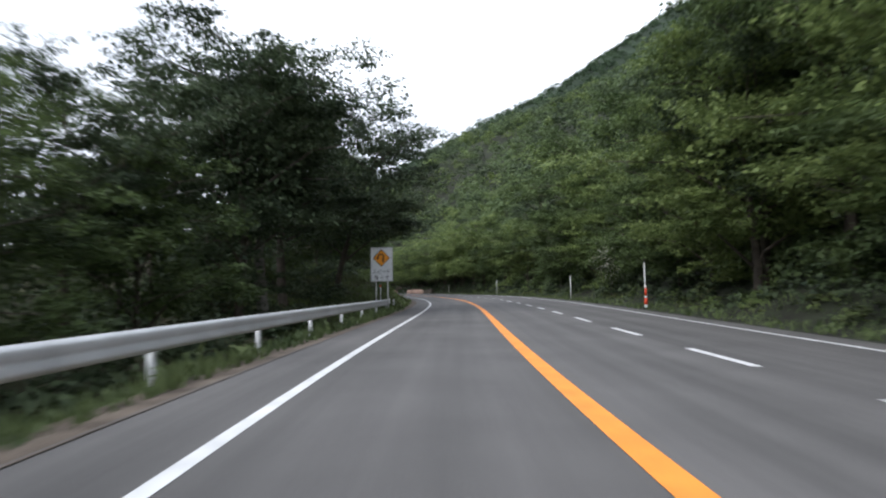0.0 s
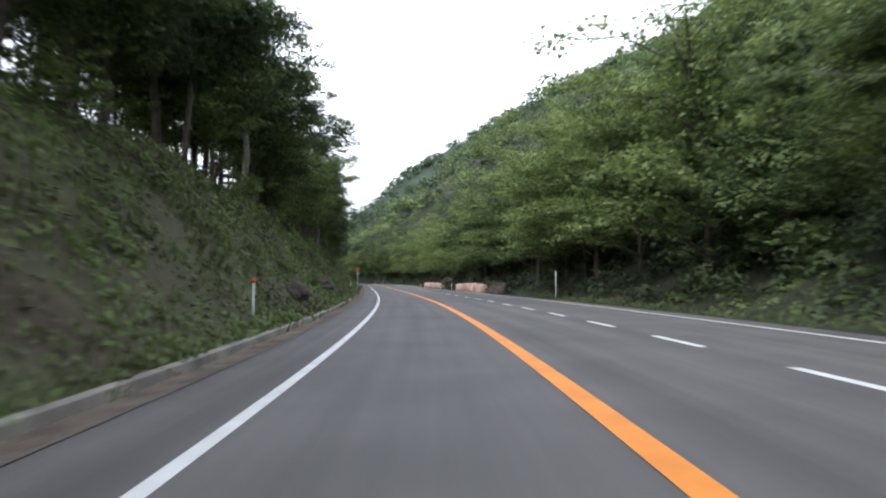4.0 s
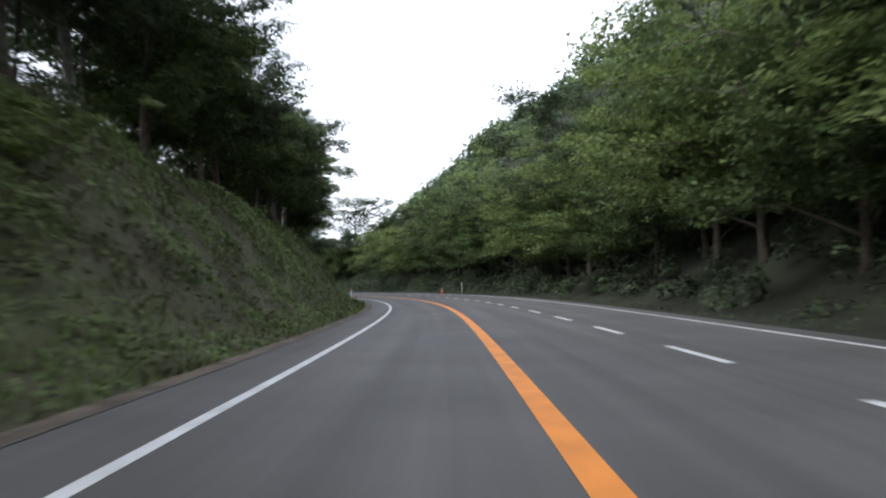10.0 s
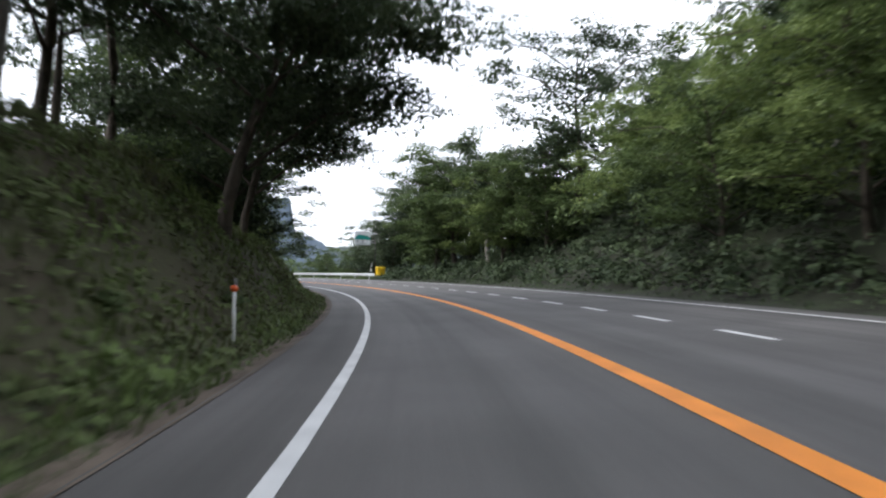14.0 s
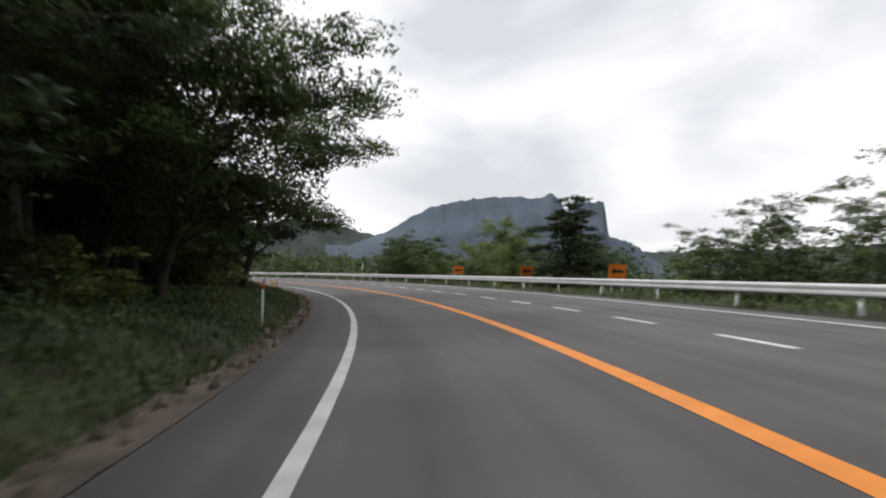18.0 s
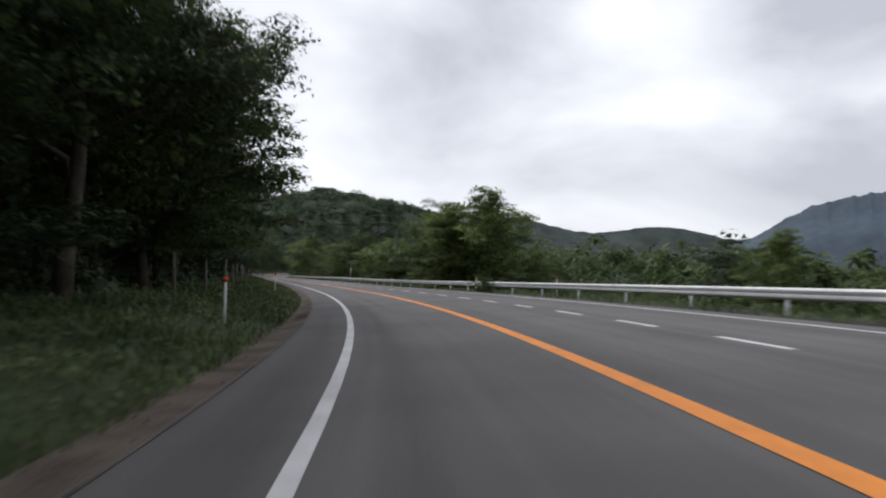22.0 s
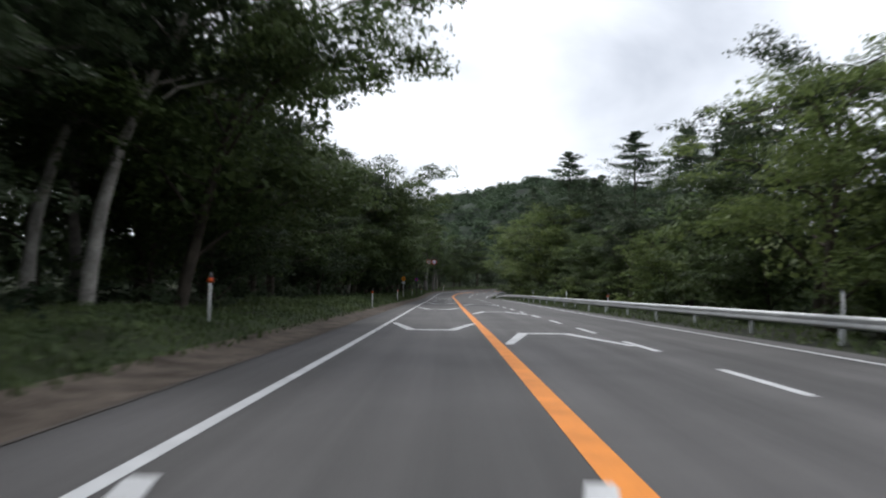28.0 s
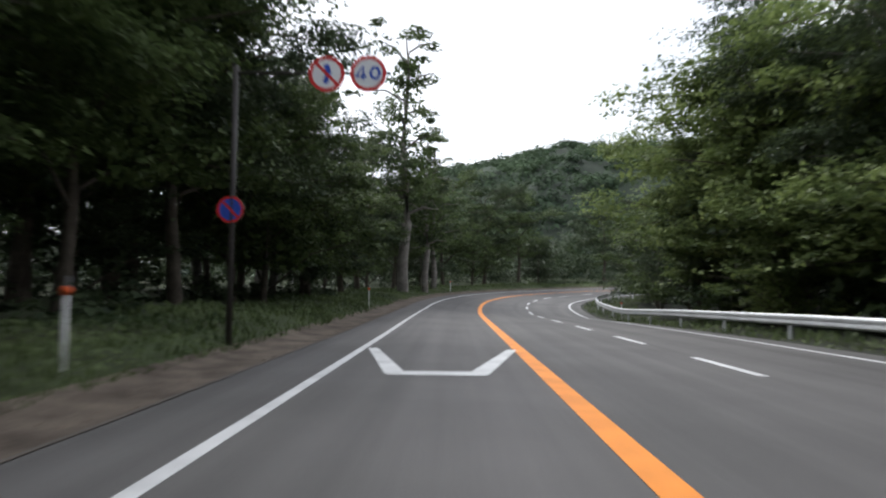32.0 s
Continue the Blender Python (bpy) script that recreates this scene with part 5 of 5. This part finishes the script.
# ---- sand bags, boulders, a low stone wall ----
def big_bag(seed):
    """A filled cloth bulk bag with bulging sides and a gathered neck."""
    rnd = random.Random(seed)
    bm = bmesh.new()
    bmesh.ops.create_cube(bm, size=1.0)
    bmesh.ops.subdivide_edges(bm, edges=bm.edges[:], cuts=7, use_grid_fill=True)
    for v in bm.verts:
        x, y, z = v.co
        r = max(abs(x), abs(y)) * 2
        l = math.hypot(x, y) or 1
        k = r / 2 / l
        nx, ny = x * 0.3 + x * 0.7 * k, y * 0.3 + y * 0.7 * k
        bulge = 1.06 + 0.10 * math.cos(z * 2.6)
        top = max(0, z - 0.22) * 1.5
        v.co = Vector((nx * 0.96 * bulge * (1 - top * 0.6), ny * 0.98 * bulge * (1 - top * 0.6), (z + 0.5) * 0.92 + (0.05 if r < 0.5 and z > 0.45 else 0)))
        v.co += Vector((noise.noise(v.co * 2.3 + Vector((seed, 0, 0))), noise.noise(v.co * 2.1 + Vector((0, seed, 0))), noise.noise(v.co * 2.5 + Vector((0, 0, seed))))) * 0.11
        v.co += Vector((noise.noise(v.co * 6 + Vector((seed, 3, 0))), noise.noise(v.co * 6 + Vector((3, seed, 0))), 0)) * 0.035
    me = bpy.data.meshes.new("sack")
    bm.to_mesh(me)
    bm.free()
    me.materials.append(BAG_CLOTH)
    me.polygons.foreach_set("use_smooth", [True] * len(me.polygons))
    bm = bmesh.new()
    rod(bm, (0.05, 0, 0.80), (0.08, 0.02, 0.97), 0.2, 0.05, 8)
    for f in range(5):
        a = f * 1.26 + rnd.uniform(0, 0.5)
        rod(bm, (0.08, 0.02, 0.95), (0.08 + 0.11 * math.cos(a), 0.02 + 0.11 * math.sin(a), rnd.uniform(0.95, 1.04)), 0.04, 0.02, 6)
    nk = bpy.data.meshes.new("neck")
    bm.to_mesh(nk)
    bm.free()
    nk.materials.append(BAG_CLOTH)
    return me, nk


bag_kinds = [big_bag(k) for k in (3, 8, 14)]
bag_rnd = random.Random(12)
for s0, s1, d in ((158.2, 176.0, -8.0), (202.6, 226.6, -8.35)):
    s = s0
    while s < s1:
        me, nk = bag_rnd.choice(bag_kinds)
        b = empty("bulk_bag", "filled pinkish cloth bulk bag in a row at the roadside", "sand bag", "row of bulk bags", place(s, d + bag_rnd.uniform(-0.08, 0.08), -0.04, bag_rnd.uniform(-8, 8) + 180 * bag_rnd.randrange(2) + 90, bag_rnd.uniform(0.88, 1.06)))
        for nm, data in (("sack", me), ("neck", nk)):
            o = new(nm, data)
            o.parent = b
        s += bag_rnd.uniform(1.1, 1.24)


def rock(name, s, d, size, seed, mat, label, z=None, parent=None, group=""):
    bm = bmesh.new()
    bmesh.ops.create_icosphere(bm, subdivisions=3, radius=0.5)
    for v in bm.verts:
        n = v.co.normalized()
        v.co = n * (0.5 + 0.16 * noise.noise(n * 1.6 + Vector((seed, 0, 0))) + 0.05 * noise.noise(n * 5 + Vector((0, seed, 0))))
        v.co = Vector((v.co.x * size[0], v.co.y * size[1], max(v.co.z, -0.3) * size[2]))
    o = part(name, bm, mat, None)
    o.matrix_world = Matrix.Translation((0, 0, size[2] * 0.25)) @ place(s, d, z, seed * 40 % 360)
    return tagged(o, label, "rock", group)


rock("sagging_sack", 199.6, -8.3, (1.9, 1.3, 1.0), 2, BAG_CLOTH, "slumped pale cloth sack lying beside the row of bags")["category"] = "sand bag"
rock("boulder", 206.5, -10.6, (2.6, 1.8, 1.9), 5, STONE, "grey-brown boulder at the foot of the hillside")
rock("boulder", 116.0, 6.4, (1.3, 1.0, 0.9), 7, STONE, "grey-brown boulder half sunk in the weedy bank")
rock("boulder", 128.5, 6.6, (1.5, 1.1, 0.9), 9, STONE, "grey-brown boulder half sunk in the weedy bank")
rock("boulder", 137.0, 6.2, (0.9, 0.7, 0.6), 4, STONE, "grey-brown boulder half sunk in the weedy bank")
wall = tagged(empty("stone_wall", "low dry wall of brown stones below the hillside", "wall"), kind="")
wall_rnd = random.Random(3)
for tier, (z, d) in enumerate(((0.14, -8.6), (0.46, -8.8), (0.74, -9.0))):
    s = 150.2 + tier * 0.4
    while s < 157.2:
        ln = wall_rnd.uniform(0.55, 1.1)
        bm = bmesh.new()
        box(bm, (0.55, ln, 0.34 + 0.1 * wall_rnd.random()), (0, 0, 0), 0.08)
        bmesh.ops.subdivide_edges(bm, edges=bm.edges[:], cuts=1, use_grid_fill=True)
        for v in bm.verts:
            v.co += Vector((noise.noise(v.co * 4 + Vector((s, 0, 0))), noise.noise(v.co * 4 + Vector((0, s, 0))), noise.noise(v.co * 4 + Vector((0, 0, s))))) * 0.16
        o = part("stone", bm, STONE, wall)
        o.matrix_world = place(s + ln / 2, d, z, wall_rnd.uniform(-14, 14))
        s += ln + wall_rnd.uniform(-0.02, 0.1)

# a kerb of concrete blocks along the foot of the bank, loose stones where the asphalt breaks away
kerb = tagged(new("kerb"), "weathered concrete kerb blocks along the foot of the bank", "kerb", kind="structure")
bm = bmesh.new()
box(bm, (0.16, 1.96, 0.3), (0, 0, 0.0), 0.02)
first_block = part("kerb_block", bm, CONCRETE, kerb)
block_mesh = first_block.data
first_block.matrix_world = place(62, 5.05, -0.03)
for s in np.arange(64, 206, 2.0):
    o = new("kerb_block", block_mesh)
    o.parent = kerb
    o.matrix_world = place(s, 5.05, -0.03)
rub = np.random.default_rng(9)
bm = bmesh.new()
bmesh.ops.create_icosphere(bm, subdivisions=1, radius=0.5)
for v in bm.verts:
    v.co += Vector((noise.noise(v.co * 3), noise.noise(v.co * 3 + Vector((4, 0, 0))), noise.noise(v.co * 3 + Vector((0, 4, 0))))) * 0.25
lump = [v.co.copy() for v in bm.verts]
lump_f = [[v.index for v in f.verts] for f in bm.faces]
bm.free()
rv, rf = [], []
for i in range(1500):
    s = rub.uniform(360, 480) if i < 900 else rub.uniform(480, 740)
    d = 4.55 + abs(rub.normal(0, 0.5))
    m = place(s, d, None, rub.uniform(0, 360), rub.uniform(0.04, 0.24) if i < 900 else rub.uniform(0.03, 0.08))
    k = len(rv)
    rv += [m @ c for c in lump]
    rf += [[j + k for j in f] for f in lump_f]
tagged(mesh_ob("loose_stones", rv, rf, RUBBLE), "loose brown stones and broken edge of the asphalt", "stones", kind="stuff")

# fence posts in the grass before the woods
fr = random.Random(21)
fence = empty("wire_fence", "old fence of weathered posts in tall grass before dark trees", "fence")
for s in np.arange(507.3, 592, 6.6):
    bm = bmesh.new()
    rod(bm, (0, 0, -0.4), (fr.uniform(-0.12, 0.12), 0, fr.uniform(1.3, 1.6)), 0.055, 0.05, 8)
    o = part("post", bm, PALE_BARK, fence, soft=True)
    o.matrix_world = place(s, 8.7 + fr.uniform(-0.15, 0.15))
for z in (0.55, 1.05):
    bm = bmesh.new()
    for s in np.arange(507.3, 585, 6.6):
        p, q = place(s, 8.7).translation + Vector((0, 0, z)), place(s + 6.6, 8.7).translation + Vector((0, 0, z))
        rod(bm, p, q, 0.004, seg=5)
    part("wire", bm, DARK_METAL, fence)

# white-blossomed shrub on the hillside
shrub = empty("blossoming_shrub", "shrub covered in small white blossoms on the hillside", "shrub", m=place(50.5, -10.3))
bl = np.random.default_rng(33)
pts = bl.normal(0, 1, (900, 3)) * np.array([0.62, 0.62, 0.75]) + np.array([0, 0, 2.9])
leaf_mesh("blossom", leaf_cards(bl, pts, 0.13, 0.2), BLOSSOM, shrub)
leaf_mesh("foliage", leaf_cards(bl, bl.normal(0, 1, (900, 3)) * np.array([0.75, 0.75, 0.95]) + np.array([0, 0.15, 2.5]), 0.2, 0.4), LEAF, shrub)
v, f = tubes([([Vector((0, 0, -0.3)), Vector((0.1, 0, 1.2)), Vector((0, 0.1, 2.6))], [0.06, 0.04, 0.02])])
mesh_ob("stem", v, f, BARK, shrub)


# ---- hills and mountains ----
def hill(name, label, centre, axes, top, turn, mat, rough=6.0, res=90, seed=0, kind="structure"):
    """A wooded hill: a smooth dome with a lumpy surface of tree tops."""
    v, f = [], []
    c, si = math.cos(turn), math.sin(turn)
    for i in range(res):
        for j in range(res):
            a, b = 2 * i / (res - 1) - 1, 2 * j / (res - 1) - 1
            r = math.hypot(a, b)
            h = top * max(0.0, 1 - r * r) ** 1.3 * (1 + 0.16 * noise.noise(Vector((a * 2.2 + seed, b * 2.2, 0))))
            x, y = a * axes[0], b * axes[1]
            X, Y = centre[0] + x * c - y * si, centre[1] + x * si + y * c
            if h > 0:
                h += rough * noise.noise(Vector((X * 0.06, Y * 0.06, seed))) + rough * 0.7 * abs(noise.noise(Vector((X * 0.17, Y * 0.17, seed + 3))))
            v.append((X, Y, h - 10.0))
    f = [(i * res + j, (i + 1) * res + j, (i + 1) * res + j + 1, i * res + j + 1) for i in range(res - 1) for j in range(res - 1)]
    return tagged(mesh_ob(name, v, f, mat, smooth_faces=True), label, "hill", kind=kind)


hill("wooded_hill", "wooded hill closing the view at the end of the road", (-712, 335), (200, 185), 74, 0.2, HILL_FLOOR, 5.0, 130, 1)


wooded = np.random.default_rng(77)
crowns = []
for i in range(7000):
    a, b = wooded.uniform(-0.95, 0.95, 2)
    r = math.hypot(a, b)
    if r < 0.96 and a > 0.0:
        x, y = a * 200, b * 185
        X, Y = -712 + x * math.cos(0.2) - y * math.sin(0.2), 335 + x * math.sin(0.2) + y * math.cos(0.2)
        h = 74 * (1 - r * r) ** 1.3 * (1 + 0.16 * noise.noise(Vector((a * 2.2 + 1, b * 2.2, 0)))) + 5 * noise.noise(Vector((X * 0.06, Y * 0.06, 1)))
        crowns.append((X, Y, h - 10.5, wooded.uniform(3.0, 6.0)))
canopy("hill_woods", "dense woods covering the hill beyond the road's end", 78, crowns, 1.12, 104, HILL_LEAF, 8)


# a higher hill behind the first hillside
def back_hill(x, y):
    top = np.interp(x, [-190, -120, -70, 0, 85, 220, 420, 620], [0, 42, 86, 120, 166, 262, 320, 330])
    crest = np.interp(x, [-150, 0, 220, 600], [560, 520, 610, 700])
    u = (crest - y) / np.interp(x, [-190, 0, 85, 300], [140, 170, 260, 330])
    return top * np.where(u > 0, 1 - smooth(u), 1 - 0.5 * smooth(-u)) - 12


bx, by = np.meshgrid(np.arange(-190, 621, 9.0), np.arange(180, 861, 9.0), indexing="ij")
bz = back_hill(bx, by) + 3.0 * wave(bx * 0.09, by * 0.09)
nb = bx.shape[1]
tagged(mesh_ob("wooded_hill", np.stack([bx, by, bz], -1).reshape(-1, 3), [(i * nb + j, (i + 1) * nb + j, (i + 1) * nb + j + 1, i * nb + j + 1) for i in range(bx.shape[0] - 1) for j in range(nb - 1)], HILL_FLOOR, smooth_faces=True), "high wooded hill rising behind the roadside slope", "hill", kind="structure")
crowns = []
for i in range(5200):
    X, Y = wooded.uniform(-170, 480), wooded.uniform(300, 700)
    z = float(back_hill(X, Y))
    if z > 15 and X * 1.7 + 140 < Y:
        crowns.append((X, Y, z - 0.5 + 3.0 * float(wave(X * 0.09, Y * 0.09)), wooded.uniform(4.0, 7.0)))
canopy("hill_woods", "dense woods covering the high hill", 79, crowns, 1.36, 104, HILL_LEAF, 8)


def range_of(name, label, eye, radius, spans, mat, base=-30.0, step=0.2):
    """A far mountain range as a curved relief round a point: spans is a function from bearing to height angle, both in degrees."""
    v, f = [], []
    lo, hi, fn = spans
    n = int((hi - lo) / step)
    rows = 9
    for i in range(n + 1):
        b = lo + i * step
        e = fn(b)
        body = sum(fn(b + k) for k in (-2.4, -1.6, -0.8, 0, 0.8, 1.6, 2.4)) / 7
        for k in range(rows):
            t = k / (rows - 1)
            rr = radius * (1 - 0.16 * (1 - t)) + radius * 0.007 * noise.noise(Vector((b * 0.7, t * 6, 0)))
            z = base + (math.tan(radians(body)) * radius - base) * t ** 0.8 + (math.tan(radians(e)) - math.tan(radians(body))) * radius * t ** 5
            v.append((eye[0] - math.sin(radians(b)) * rr, eye[1] + math.cos(radians(b)) * rr, z))
        if i:
            a, c = (i - 1) * rows, i * rows
            f += [(a + k, c + k, c + k + 1, a + k + 1) for k in range(rows - 1)]
    return tagged(mesh_ob(name, v, f, mat, smooth_faces=True), label, "mountain", kind="structure")


def bump_at(b, c, w, h):
    return h * math.exp(-((b - c) / w) ** 2)


def edge(b, c, w):
    return float(smooth((b - c) / w + 0.5))


def low_ridge(b):
    return 3.1 + bump_at(b, 68.5, 5, 1.4) + bump_at(b, 81, 6, 2.1) + 3.0 * edge(b, 91, 16) + bump_at(b, 40, 14, -0.8) + 0.12 * noise.noise(Vector((b * 1.4, 0, 0))) + 0.07 * noise.noise(Vector((b * 5, 2, 0)))


def crag(b):
    """A long wooded dome with a cliff and two rock towers at its end."""
    body = 2.75 * float(smooth((b - 37.0) / 5.5)) + 3.0 * edge(b, 43.0, 0.6) + bump_at(b, 51.5, 4, 0.5)
    body += bump_at(b, 47.7, 0.6, 0.55) - bump_at(b, 46.3, 0.4, 0.9) + 0.10 * noise.noise(Vector((b * 3.1, 5, 0))) + 0.03 * noise.noise(Vector((b * 8, 9, 0)))
    body += 0.22 * noise.noise(Vector((b * 1.3, 2, 0))) + 0.05 * abs(noise.noise(Vector((b * 5, 4, 0))))
    return body * float(np.interp(b, [47.7, 55.5, 58, 60, 61.5, 65], [1.0, 0.98, 0.9, 0.72, 0.55, 0.3])) + 0.72


range_of("far_ridge", "low wooded ridge on the horizon, tinted blue-green for haze", (-170, 375), 3300, (-30, 125, low_ridge), FAR_WOOD, -60)
range_of("crag_mountain", "mountain with a cliff and rock towers, tinted blue-grey for haze", (-150, 375), 2700, (36, 67, crag), FAR_ROCK, -60, 0.1)
